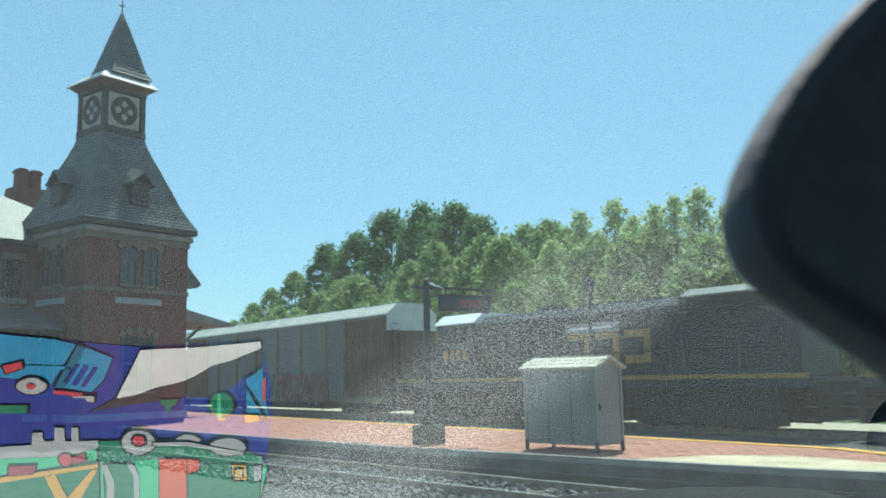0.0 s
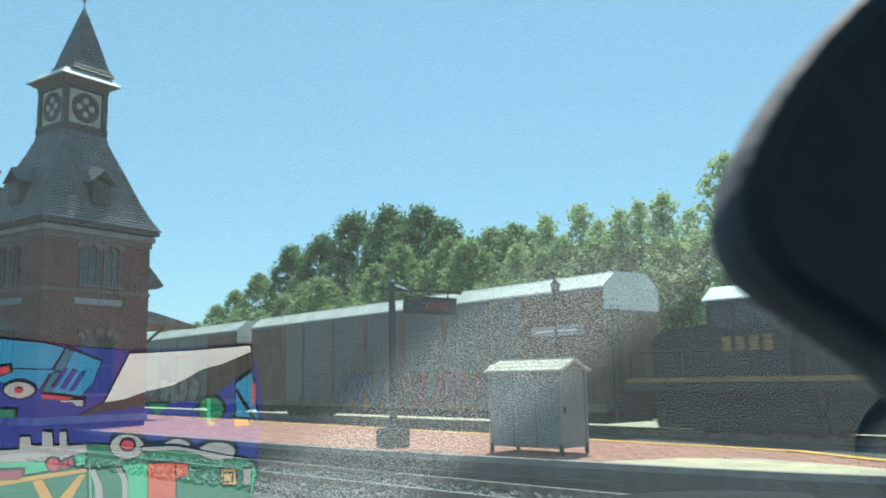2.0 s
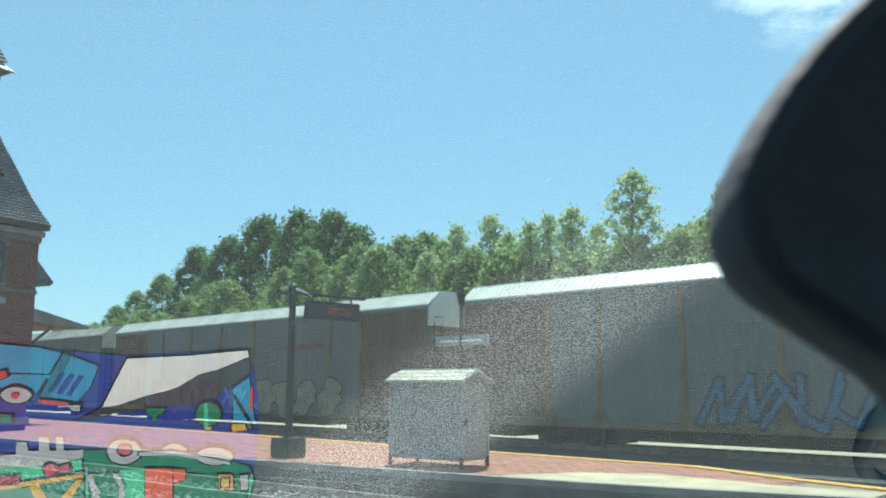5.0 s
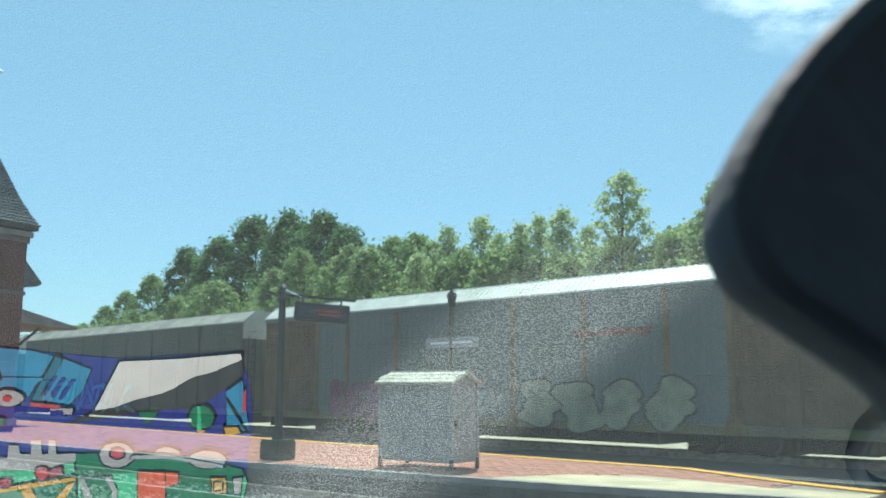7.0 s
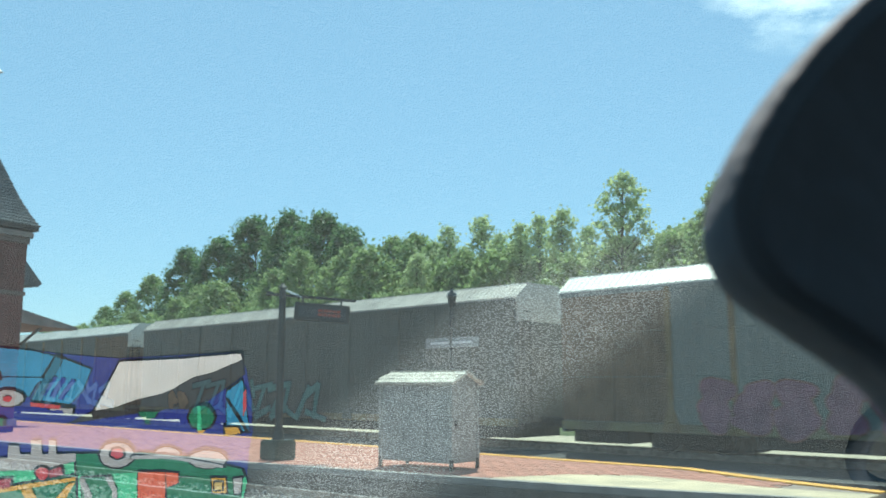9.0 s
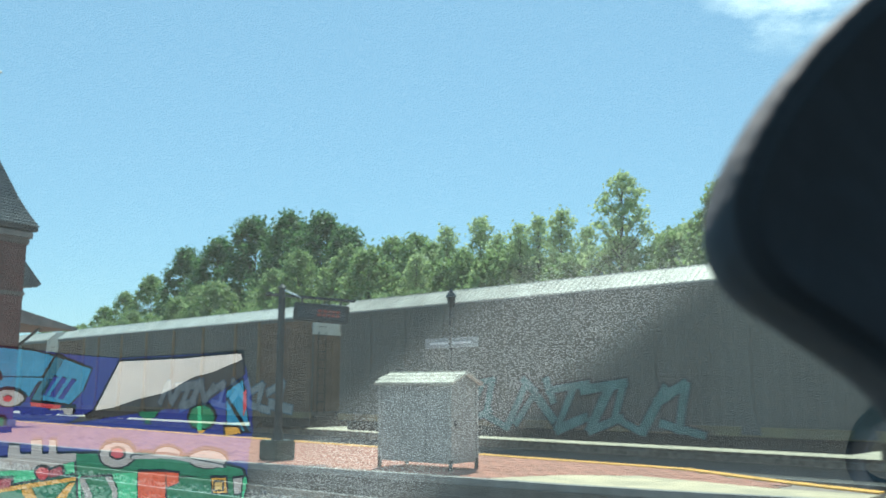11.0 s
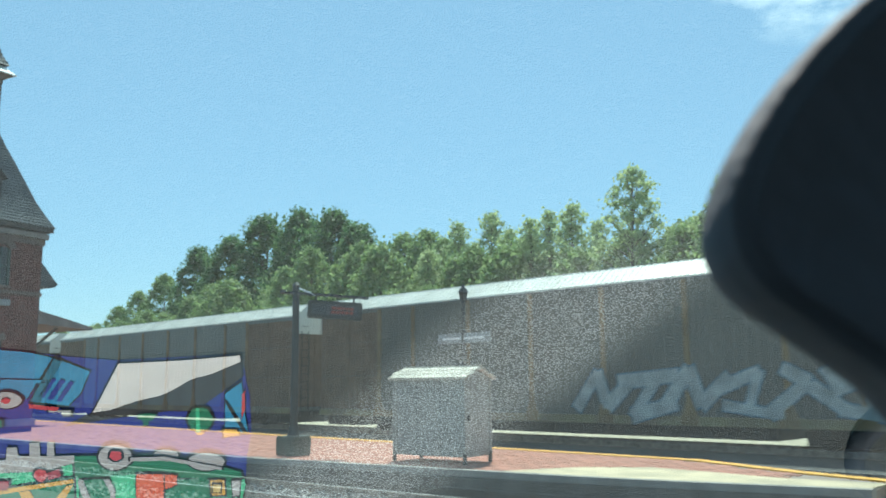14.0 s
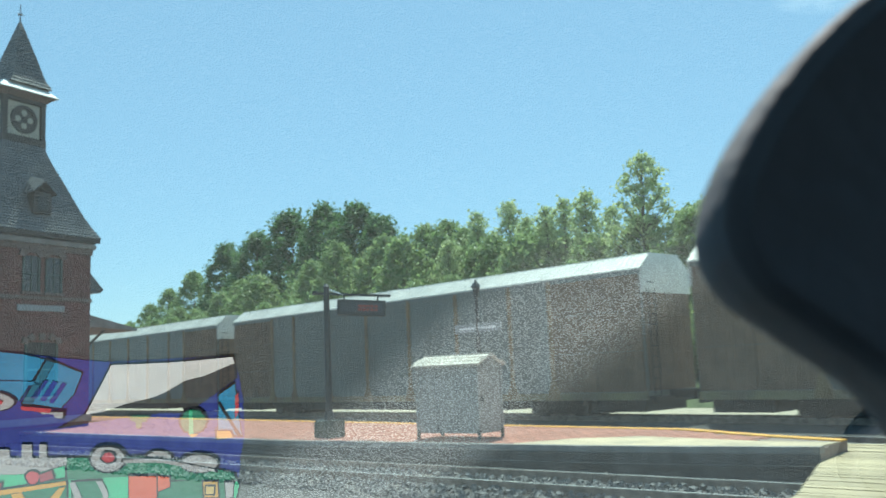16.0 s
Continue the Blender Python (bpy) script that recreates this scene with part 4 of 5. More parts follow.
def swirl(seed, n, x0, z0, w, h, t, fill, edge, form="bubble"):
    """Sprayed shapes side by side with an outline, rounded or angular; they spell nothing."""
    up = Matrix.Translation((0, -1.50, 0)) @ Matrix(((1, 0, 0, 0), (0, 0, -1, 0), (0, 1, 0, 0), (0, 0, 0, 1)))
    cell = w / n
    for lay, m, rim in ((0, edge, min(0.05, h * 0.1)), (1, fill, 0.0)):
        rng = random.Random(seed)
        bm = bmesh.new()
        for k in range(n):
            cx, cz = x0 + (k + 0.5) * cell, z0 + h / 2 + rng.uniform(-0.07, 0.07) * h
            z = 0.10 + lay * 0.004 + k * 0.0004
            if form == "bubble":
                for q in range(3):
                    ox, oz = rng.uniform(-0.16, 0.16) * cell, (q - 1) * 0.27 * h
                    rx, rz, ph = cell * rng.uniform(0.34, 0.52), h * rng.uniform(0.20, 0.29), rng.random() * 6
                    pts = []
                    for i in range(20):
                        a = 6.2832 * i / 20
                        r = 1 + 0.14 * math.sin(3 * a + ph)
                        pts.append((cx + ox + math.cos(a) * (r * rx + rim), cz + oz + math.sin(a) * (r * rz + rim)))
                    prism(bm, pts, z + q * 0.0001, z + 0.004 + q * 0.0001, up)
            else:
                lean, thick = rng.uniform(0.05, 0.22) * h, cell * 0.115
                bars = rng.choice(([(-0.42, -0.4, -0.12, 0.5), (-0.12, 0.5, 0.08, -0.35), (0.08, -0.35, 0.42, 0.3)], [(-0.45, 0.34, 0.4, 0.5), (0.1, 0.4, -0.2, -0.5), (-0.2, -0.5, 0.4, -0.2)],
                                   [(-0.4, 0.1, 0.1, 0.48), (0.1, 0.48, 0.0, -0.45), (-0.3, -0.3, 0.42, -0.5)], [(-0.4, -0.5, 0.0, 0.2), (0.0, 0.2, -0.3, 0.5), (0.05, 0.1, 0.44, -0.4), (0.2, 0.5, 0.4, 0.0)],
                                   [(-0.35, 0.5, -0.42, -0.2), (-0.42, -0.2, 0.1, -0.48), (0.1, -0.48, 0.42, 0.42)]))
                for q, (xa, za, xb, zb) in enumerate(bars):
                    a, b = Vector((cx + xa * cell * 1.45 + za * lean, cz + za * h)), Vector((cx + xb * cell * 1.45 + zb * lean, cz + zb * h))
                    d = (b - a).normalized()
                    e = Vector((-d.y, d.x)) * (thick * rng.uniform(0.75, 1.2) + rim)
                    a, b = a - d * (0.05 + rim), b + d * (0.05 + rim)
                    prism(bm, [tuple(a - e), tuple(b - e * 0.85), tuple(b + e * 0.85), tuple(a + e)], z + q * 0.0001, z + 0.004 + q * 0.0001, up)
        part("graffiti", bm, m, t, "sprayed paint shapes")


def locomotive(label):
    """A six-axle road diesel: long hood, cab and short nose, on a deck with a yellow sill."""
    t = thing("locomotive", label, "locomotive", group="locomotives")
    part("deck", bm_box(-22.2, -0.5, -1.5, 1.5, 1.35, 1.62), "loco", t, bevel=0.02)
    for s in (-1, 1):
        part("sill_stripe", bm_box(-22.0, -0.6, s * 1.5 - 0.012, s * 1.5 + 0.012, 1.62, 1.77), "loco_yellow", t, "yellow sill stripe")
    bm = bmesh.new()
    prism(bm, [(-1.15, 1.6), (1.15, 1.6), (1.15, 4.1), (0.85, 4.42), (-0.85, 4.42), (-1.15, 4.1)], -21.6, -6.6,
          Matrix(((0, 0, 1, 0), (1, 0, 0, 0), (0, 1, 0, 0), (0, 0, 0, 1))))
    part("long_hood", bm, "loco", t, bevel=0.03)
    bm = bmesh.new()
    prism(bm, [(-1.45, 3.9), (1.45, 3.9), (1.45, 4.35), (0.9, 4.62), (-0.9, 4.62), (-1.45, 4.35)], -21.0, -17.5,
          Matrix(((0, 0, 1, 0), (1, 0, 0, 0), (0, 1, 0, 0), (0, 0, 0, 1))))
    part("radiator_wing", bm, "loco", t, bevel=0.03)
    for s in (-1, 1):
        for k in range(14):
            x = -16.8 + k * 0.72
            part("hood_door", bm_box(x, x + 0.66, s * 1.16 - 0.015, s * 1.16 + 0.015, 1.9, 3.5), "loco", t, bevel=0.006)
        bm = bmesh.new()
        for k in range(30):
            box(bm, -20.9 + k * 0.11, -20.84 + k * 0.11, s * 1.455 - 0.015, s * 1.455 + 0.015, 3.95, 4.3)
        part("radiator_grille", bm, "under", t)
    bm = bmesh.new()
    for x in (-15.4, -13.8, -12.2):
        tube(bm, (x, 0, 4.42), (x, 0, 4.56), 0.55, 0.5, 16)
    box(bm, -10.5, -9.3, -0.3, 0.3, 4.42, 4.7)
    part("roof_fans", bm, "under", t)
    bm = bmesh.new()
    prism(bm, [(-1.5, 1.6), (1.5, 1.6), (1.5, 4.15), (1.0, 4.55), (-1.0, 4.55), (-1.5, 4.15)], -6.6, -3.9,
          Matrix(((0, 0, 1, 0), (1, 0, 0, 0), (0, 1, 0, 0), (0, 0, 0, 1))))
    cab = part("cab", bm, "loco", t, bevel=0.03)
    bm = bmesh.new()
    prism(bm, [(-1.56, 4.17), (-1.02, 4.60), (1.02, 4.60), (1.56, 4.17), (1.56, 4.12), (-1.56, 4.12)], -6.7, -3.8,
          Matrix(((0, 0, 1, 0), (1, 0, 0, 0), (0, 1, 0, 0), (0, 0, 0, 1))))
    part("cab_roof", bm, "sign_white", cab, "white cab roof")
    for s in (-1, 1):
        for k in range(3):
            win = part("cab_window", bm_box(-6.3 + k * 0.78, -5.65 + k * 0.78, s * 1.505 - 0.015, s * 1.505 + 0.015, 3.3, 4.0), "glass_dark", cab, "dark cab window")
        bm = bmesh.new()
        for k in range(4):
            box(bm, -6.1 + k * 0.46, -5.8 + k * 0.46, s * 1.508 - 0.008, s * 1.508 + 0.008, 2.55, 3.0)
        part("number_bars", bm, "loco_yellow", cab)
    bm = bmesh.new()
    prism(bm, [(-3.9, 1.6), (-1.3, 1.6), (-1.3, 3.0), (-1.7, 3.3), (-3.9, 3.5)], -1.0, 1.0, Matrix(((1, 0, 0, 0), (0, 0, 1, 0), (0, 1, 0, 0), (0, 0, 0, 1))))
    part("short_nose", bm, "loco", t, bevel=0.05)
    for s in (-1, 1):
        for k in range(3):
            bm = bmesh.new()
            x = -16.0 + k * 1.45
            y0, y1 = s * 1.185 - 0.006, s * 1.185 + 0.006
            box(bm, x, x + 0.28, y0, y1, 2.2, 3.4)
            box(bm, x + 0.28, x + 1.15, y0, y1, 3.12, 3.4)
            box(bm, x + 0.28, x + 1.15, y0, y1, 2.2, 2.48)
            part("hood_emblem", bm, "loco_yellow", t, "yellow painted block")
        bm = bmesh.new()
        for x in range(11):
            tube(bm, (-21.8 + x * 2.1, s * 1.46, 1.6), (-21.8 + x * 2.1, s * 1.46, 2.6), 0.02, n=6)
        tube(bm, (-21.8, s * 1.46, 2.6), (-0.8, s * 1.46, 2.6), 0.02, n=6)
        part("handrail", bm, "under", t)
    part("fuel_tank", bm_box(-14.9, -7.6, -1.42, 1.42, 0.18, 1.4), "under", t, bevel=0.08)
    # dark sheets added over the trucks to stand for the shade there
    for s in (-1, 1):
        for a, b in ((-20.8, -15.2), (-7.4, -1.6)):
            part("truck_shade", bm_box(a, b, s * 1.2 - 0.06, s * 1.2 + 0.06, 0.14, 1.36), "under", t, bevel=0.05)
    for x in (-18.4, -16.6, -6.0, -4.2):
        truck(t, x)
    for x in (-22.2, -0.5):
        bm = bmesh.new()
        box(bm, x - 0.1, x + 0.1, -1.45, 1.45, 0.35, 1.5)
        for k in range(3):
            box(bm, x - 0.35, x + 0.35, -1.5, 1.5, 0.4 + k * 0.36, 0.43 + k * 0.36)
        box(bm, x - 0.55, x + 0.55, -0.16, 0.16, 0.62, 0.9)
        part("pilot", bm, "under", t)
    return t


PAINT = {
    "pink": mat("spray_pink", (0.28, 0.12, 0.16), 0.8, var=0.3, scale=2, fine=30, bump=0),
    "red": mat("spray_red", (0.28, 0.11, 0.085), 0.8, var=0.3, scale=2, fine=30, bump=0),
    "blue": mat("spray_blue", (0.10, 0.20, 0.28), 0.8, var=0.3, scale=2, fine=30, bump=0),
    "teal": mat("spray_teal", (0.11, 0.24, 0.225), 0.8, var=0.3, scale=2, fine=30, bump=0),
    "white": mat("spray_white", (0.40, 0.42, 0.41), 0.8, var=0.35, scale=2, fine=30, bump=0),
    "sand": mat("spray_sand", (0.33, 0.31, 0.21), 0.8, var=0.3, scale=2, fine=30, bump=0),
    "orange": mat("spray_orange", (0.38, 0.20, 0.10), 0.8, var=0.3, scale=2, fine=30, bump=0),
    "dark": mat("spray_dark", (0.03, 0.03, 0.035), 0.8, var=0.2, scale=2, fine=30, bump=0),
}
KINDS = [("rack", "post", "rust", "roof_zinc"), ("rack_b", "rack_b", "rack_b", "roof_tan"), ("rack_b", "post", "rust", "roof_zinc")]
# the sprayed pieces of each car: distance back from its front end, height, width, tall, fill, edge, shapes
TAGS = {
    0: [(6.4, 0.65, 5.9, 1.45, "red", "pink", 7), (12.9, 0.8, 4.6, 1.35, "blue", "dark", 5)],
    1: [(5.5, 0.62, 6.5, 1.5, "sand", "dark", 4), (12.9, 1.0, 1.75, 0.75, "white", "sand", 3), (15.2, 0.65, 7.1, 1.5, "pink", "red", 6), (6.9, 3.55, 2.7, 0.16, "red", "red", 9)],
    2: [(10.8, 0.62, 10.6, 1.5, "teal", "dark", 8), (22.0, 0.85, 2.0, 0.9, "orange", "dark", 2)],
    3: [(1.8, 0.95, 11.3, 1.2, "white", "blue", 7)],
}
MOVERS = []


def build_train():
    base = [rack_car(*k, label=lab) for k, lab in zip(KINDS, ("grey enclosed auto rack car with rusty posts and pale roof",
                                                                  "dark grey auto rack car with a weathered tan roof", "dark grey auto rack car with rusty end panels and posts"))]
    order = [0, 0, 1, 2, 0, 0, 0, 1, 0]
    for i, k in enumerate(order):
        car = base[k] if i == order.index(k) else None
        if car is None:
            car = copy_thing(base[k], pose(0, 0, 0))
        MOVERS.append((car, -CAR_LEN * i, 0))
    # sprayed pieces go on after copying, each on its own car
    for i, (car, off, turn) in enumerate(MOVERS):
        for j, (back, z, w, h, fill, edge, n) in enumerate(TAGS.get(i, [])):
            swirl(i * 10 + j, n, -back - w, z, w, h, car, PAINT[fill], PAINT[edge], "bubble" if fill in ("sand", "pink", "orange") else "angular")
    a = locomotive("dark blue diesel locomotive with a yellow sill stripe")
    MOVERS.append((a, -0.2, 180))
    MOVERS.append((copy_thing(a, pose(0, 0, 0)), 45.5, 0))


# ---- trees ----
def tree(name, seed, height, spread, leaf, label, lobes, leaves, lobe, size, low=0.2, tip=0.6, sparse=False):
    """Tapered trunk, limbs, and a crown of leafy lobes with an uneven outline and gaps between them."""
    rng = random.Random(seed)
    t = thing(name, label, "tree")
    bm = bmesh.new()
    pts, p = [], Vector((0, 0, -0.3))
    for k in range(7):
        pts.append(p.copy())
        p = p + Vector((rng.uniform(-0.02, 0.02) * height, rng.uniform(-0.02, 0.02) * height, height * 0.99 / 6))
    r = height * 0.016
    for k in range(6):
        tube(bm, pts[k], pts[k + 1], r * (1 - k / 6.6), r * (1 - (k + 1) / 6.6), 8)
    verts, faces = [], []
    for q in range(lobes):
        f = low + (1 - low) * ((q + rng.random()) / lobes) ** 0.85
        i = min(5, int(f * 6))
        a = pts[i].lerp(pts[i + 1], min(1, f * 6 - i))
        g = (f - low) / (1 - low)
        prof = min(1, 0.45 + g * 2.2) * (1 - g ** 2.4) ** tip
        ang = q * 2.39996 + rng.uniform(-0.5, 0.5)
        L = spread * prof * (rng.uniform(0.25, 1.15) if sparse else rng.uniform(0.55, 1.08))
        c = a + Vector((math.cos(ang) * L, math.sin(ang) * L, L * rng.uniform(0.05, 0.35)))
        c.z = min(c.z, height - lobe * 0.3)
        tube(bm, pts[max(0, i - 1)].lerp(a, 0.7), c, r * 0.3 * (1.15 - f), r * 0.05, 5)
        R = lobe * rng.uniform(0.5, 1.4) * (1.1 - 0.5 * g)
        squash = rng.uniform(0.7, 1.05)
        for j in range(leaves):
            d = Vector((rng.gauss(0, 1), rng.gauss(0, 1), rng.gauss(0, 1) + 0.25)).normalized()
            o = c + Vector((d.x, d.y, d.z * squash)) * R * (rng.uniform(0.3, 1.05) if j % 3 else rng.uniform(0.9, 1.9))
            nrm = (d + Vector((rng.gauss(0, 1), rng.gauss(0, 1), rng.gauss(0, 1))) * 0.9).normalized()
            u = nrm.orthogonal().normalized()
            v = nrm.cross(u)
            w = rng.random() * 6.2832
            u, v = u * math.cos(w) + v * math.sin(w), v * math.cos(w) - u * math.sin(w)
            s = size * rng.uniform(0.55, 1.25)
            n = len(verts)
            verts += [o - u * s, o + v * s * 0.6, o + u * s, o - v * s * 0.6]
            faces.append((n, n + 1, n + 2, n + 3))
    part("trunk", bm, "bark", t)
    me = bpy.data.meshes.new("crown")
    me.from_pydata([tuple(v) for v in verts], [], faces)
    me.materials.append(M[leaf])
    cr = new("crown", me)
    cr.parent = t
    return t


def build_trees():
    kinds = [tree("tree", 11, 25, 5.6, "leaf_a", "large dark green broadleaf tree behind the train", 150, 110, 1.25, 0.27, 0.12, 0.6),
             tree("tree", 12, 14, 3.6, "leaf_b", "bright green broadleaf tree on the bank", 130, 80, 0.72, 0.165, 0.08, 0.7),
             tree("tree", 13, 13, 2.1, "leaf_c", "slim pale green tree on the bank", 170, 30, 0.56, 0.12, 0.05, 0.62, True),
             tree("tree", 14, 10, 3.0, "leaf_b", "bushy green tree on the bank", 100, 80, 0.7, 0.16, 0.03, 0.65),
             tree("tree", 19, 14, 2.5, "leaf_c", "tall open-branched pale green tree on the bank", 105, 44, 0.5, 0.14, 0.25, 0.6, True)]
    size = [25, 14, 13, 10, 14]
    rng = random.Random(21)
    # kind, x, y, top height: the far wood, then the nearer row
    far = [(1, -218, 95, 17), (1, -200, 92, 20), (1, -186.5, 90, 22.3), (1, -167, 86, 23.8), (0, -142, 80, 26.2), (0, -126, 77, 25.7), (0, -112, 74, 27), (0, -100.4, 72, 25.8),
           (0, -89.8, 70, 23.9), (0, -83.4, 69, 21.1)]
    near = [(1, -60.2, 55, 15.2), (1, -55.7, 54, 14.8), (1, -52, 53, 13.5), (2, -47.4, 50, 14.1), (2, -44.9, 50, 14.6), (2, -41.9, 49, 12.7), (1, -39.6, 48, 11.6),
            (2, -36.8, 46, 12.4), (2, -35.2, 46, 12.7), (2, -32.6, 45, 12.6), (2, -31.3, 45, 11.4), (4, -27.4, 43, 13.8), (2, -25, 43, 9.9), (1, -23.3, 42, 9.5),
            (2, -22.2, 42, 10.2), (1, -19.4, 40, 11.4), (2, -17.6, 40, 11.5), (1, -15.5, 40, 11.5)]
    spots = far + near
    # undergrowth and lower trees before them
    for k in range(17):
        f = k / 16
        spots.append((1 + 2 * (k % 2), -150 + 88 * f + rng.uniform(-2, 2), 67 - 6 * f + rng.uniform(-3, 3), 9.5 + 5.2 * math.sin(min(1, f * 1.5) * 1.5) - 6.5 * max(0, f - 0.7) + rng.uniform(-0.8, 0.8)))
    for k in range(22):
        f = k / 21
        spots.append(((1, 2, 3)[k % 3], -62 + 46 * f, 47 - 4 * f + rng.uniform(-2, 2), 12.4 - 3.6 * f + rng.uniform(-0.9, 0.9)))
    for k in range(24):
        f = k / 23
        spots.append((3, -140 + 126 * f, 55 - 17 * f + rng.uniform(-1, 1), 9.8 - 3.0 * f + rng.uniform(-0.5, 0.5)))
    used = set()
    for k, x, y, h in spots:
        s = h * (1.0 if k == 0 else 1.02) / size[k]
        m = pose(x, y, 0.3, 0, 0, rng.random() * 360)
        ob = kinds[k] if k not in used else copy_thing(kinds[k], m)
        used.add(k)
        ob.matrix_basis = m
        ob.scale = (s * rng.uniform(0.9, 1.1), s * rng.uniform(0.9, 1.1), s)
        ob["group"] = "trees behind the train"


def build_pouch(dash_thing):
    """A printed cloth pouch with pictures of engines, lying on the dashboard; outlines in millimetres."""
    t = dash_thing
    def motif(name, paint, layer, pts, inked=True):
        pts = [(POUCH[0] + x / 1000, POUCH[1] + y / 1000) for x, y in pts]
        z = POUCH[2] + layer * 0.0012
        if inked:
            cx, cy = sum(p[0] for p in pts) / len(pts), sum(p[1] for p in pts) / len(pts)
            far = max(math.hypot(p[0] - cx, p[1] - cy) for p in pts)
            g = 1 + 0.0016 / max(far * 0.7, 0.004)
            bm = bmesh.new()
            prism(bm, [(cx + (x - cx) * g, cy + (y - cy) * g) for x, y in pts], z - 0.0008, z - 0.0004)
            part(name + '_outline', bm, CLOTH['ink'], t)
        bm = bmesh.new()
        prism(bm, pts, z - 0.0006 if layer else z - 0.001, z)
        part(name, bm, CLOTH[paint], t)
    motif("panel", "navy", 0, [(-226, -91), (-99, -80), (-40, -72), (7, -68), (110, -74), (118, -59), (121, -31), (120, 4), (115, 26), (111, 56), (101, 99), (-266, 105)], False)
    motif("boiler", "sky", 1, [(-196, -91), (-99, -79), (-69, -76), (-50, -71), (-78, -31), (-105, -37), (-206, -42)])
    motif("boiler", "sky", 1, [(-48, -71), (-19, -58), (-29, -37), (-42, -24), (-75, -29)])
    motif("tank", "teal", 2, [(-75, -29), (-48, -71), (-42, -68), (-67, -28)])
    motif("louvre", "navy", 2, [(-67, -34), (-53, -52), (-49, -51), (-62, -33)], False)
    motif("louvre", "navy", 2, [(-59, -32), (-45, -51), (-41, -49), (-54, -31)], False)
    motif("louvre", "navy", 2, [(-51, -30), (-37, -49), (-33, -48), (-47, -29)], False)
    motif("pipe", "sky", 2, [(-134, -49), (-93, -51), (-54, -50), (-54, -47), (-94, -47), (-135, -42)])
    motif("wheel", "pale", 3, [(-81, -31), (-83, -28), (-87, -25), (-93, -23), (-99, -23), (-105, -25), (-108, -28), (-109, -31), (-107, -34), (-103, -37), (-97, -39), (-91, -39), (-86, -37), (-82, -34)])
    motif("hub", "red", 4, [(-91, -31), (-92, -30), (-93, -29), (-95, -28), (-96, -28), (-98, -29), (-99, -30), (-99, -31), (-99, -32), (-97, -33), (-96, -34), (-94, -34), (-92, -33), (-91, -32)], False)
    motif("wheel", "pale", 3, [(-127, -31), (-129, -28), (-133, -25), (-140, -23), (-147, -23), (-152, -25), (-156, -28), (-157, -31), (-155, -34), (-150, -37), (-144, -39), (-137, -39), (-131, -37), (-128, -34)])
    motif("lamp", "red", 3, [(-118, -51), (-101, -55), (-100, -49), (-116, -43)])
    motif("buffer", "red", 3, [(-76, -27), (-49, -24), (-51, -20), (-76, -23)], False)
    motif("buffer", "pale", 3, [(-59, -21), (-39, -21), (-40, -15), (-47, -15), (-48, -19), (-59, -19)])
    motif("tender", "green", 2, [(-212, -11), (-103, -11), (-104, -3), (-214, 0)])
    motif("flap", "white", 2, [(-20, -18), (8, -66), (65, -69), (115, -74), (116, -68), (100, -61), (89, -56), (71, -51), (53, -40), (42, -35), (18, -29), (-3, -21)])
    # not print: shade under the folded flap, painted as a dark grey shape
    motif("flap_shade", "grey", 1, [(-46, -4), (-20, -18), (18, -29), (42, -35), (53, -40), (71, -51), (100, -61), (115, -69), (116, -53), (103, -43), (71, -19), (45, -19), (-7, -11)])
    motif("lantern", "green", 2, [(87, -11), (85, -6), (82, -2), (77, 0), (72, 0), (67, -2), (65, -6), (64, -11), (66, -16), (69, -21), (74, -23), (79, -23), (83, -21), (86, -16)])
    motif("lantern_rib", "mint", 3, [(73, -23), (76, -23), (75, 1), (71, 1)], False)
    motif("lantern_base", "gold", 3, [(70, 1), (79, 1), (76, 4), (73, 4)], False)
    motif("lantern", "green", 2, [(20, -17), (37, -17), (33, -11), (29, -10), (28, -5), (24, -5), (24, -10), (20, -12)])
    motif("funnel", "sky", 2, [(100, -37), (115, -48), (116, -20), (118, 3), (97, 1)])
    motif("stripe", "red", 3, [(115, -37), (118, -40), (117, -22), (113, -12)], False)
    motif("shoe", "gold", 3, [(96, -2), (108, -2), (110, 4), (96, 6)])
    motif("line", "ink", 3, [(99, -30), (101, -31), (118, 3), (115, 4)], False)
    motif("hull", "mint", 1, [(-220, 35), (-105, 31), (-42, 26), (26, 25), (67, 30), (109, 42), (112, 56), (101, 96), (-234, 105)])
    motif("hull_band", "green", 2, [(-42, 26), (26, 24), (67, 29), (108, 42), (110, 48), (107, 51), (65, 49), (13, 45), (-44, 48)])
    motif("works", "pale", 2, [(-147, 33), (-105, 30), (-102, 17), (-93, 17), (-93, 26), (-83, 26), (-81, 12), (-72, 12), (-73, 26), (-67, 26), (-65, 12), (-59, 12), (-60, 26), (-42, 25), (-43, 33), (-75, 42), (-107, 43), (-149, 45)])
    motif("wheel", "pale", 3, [(11, 26), (9, 32), (4, 36), (-3, 39), (-10, 39), (-16, 36), (-19, 32), (-20, 26), (-18, 21), (-13, 16), (-7, 14), (0, 14), (6, 16), (10, 21)])
    motif("hub", "red", 4, [(2, 24), (2, 26), (0, 28), (-3, 29), (-5, 29), (-7, 28), (-9, 26), (-9, 24), (-8, 22), (-7, 20), (-4, 19), (-2, 19), (1, 20), (2, 22)])
    motif("wheel", "pale", 3, [(95, 31), (93, 35), (88, 38), (81, 40), (74, 40), (67, 38), (63, 35), (61, 31), (63, 27), (68, 24), (75, 22), (82, 22), (89, 24), (93, 27)])
    motif("rod", "pale", 4, [(10, 26), (41, 25), (92, 36), (92, 39), (41, 29), (9, 30)])
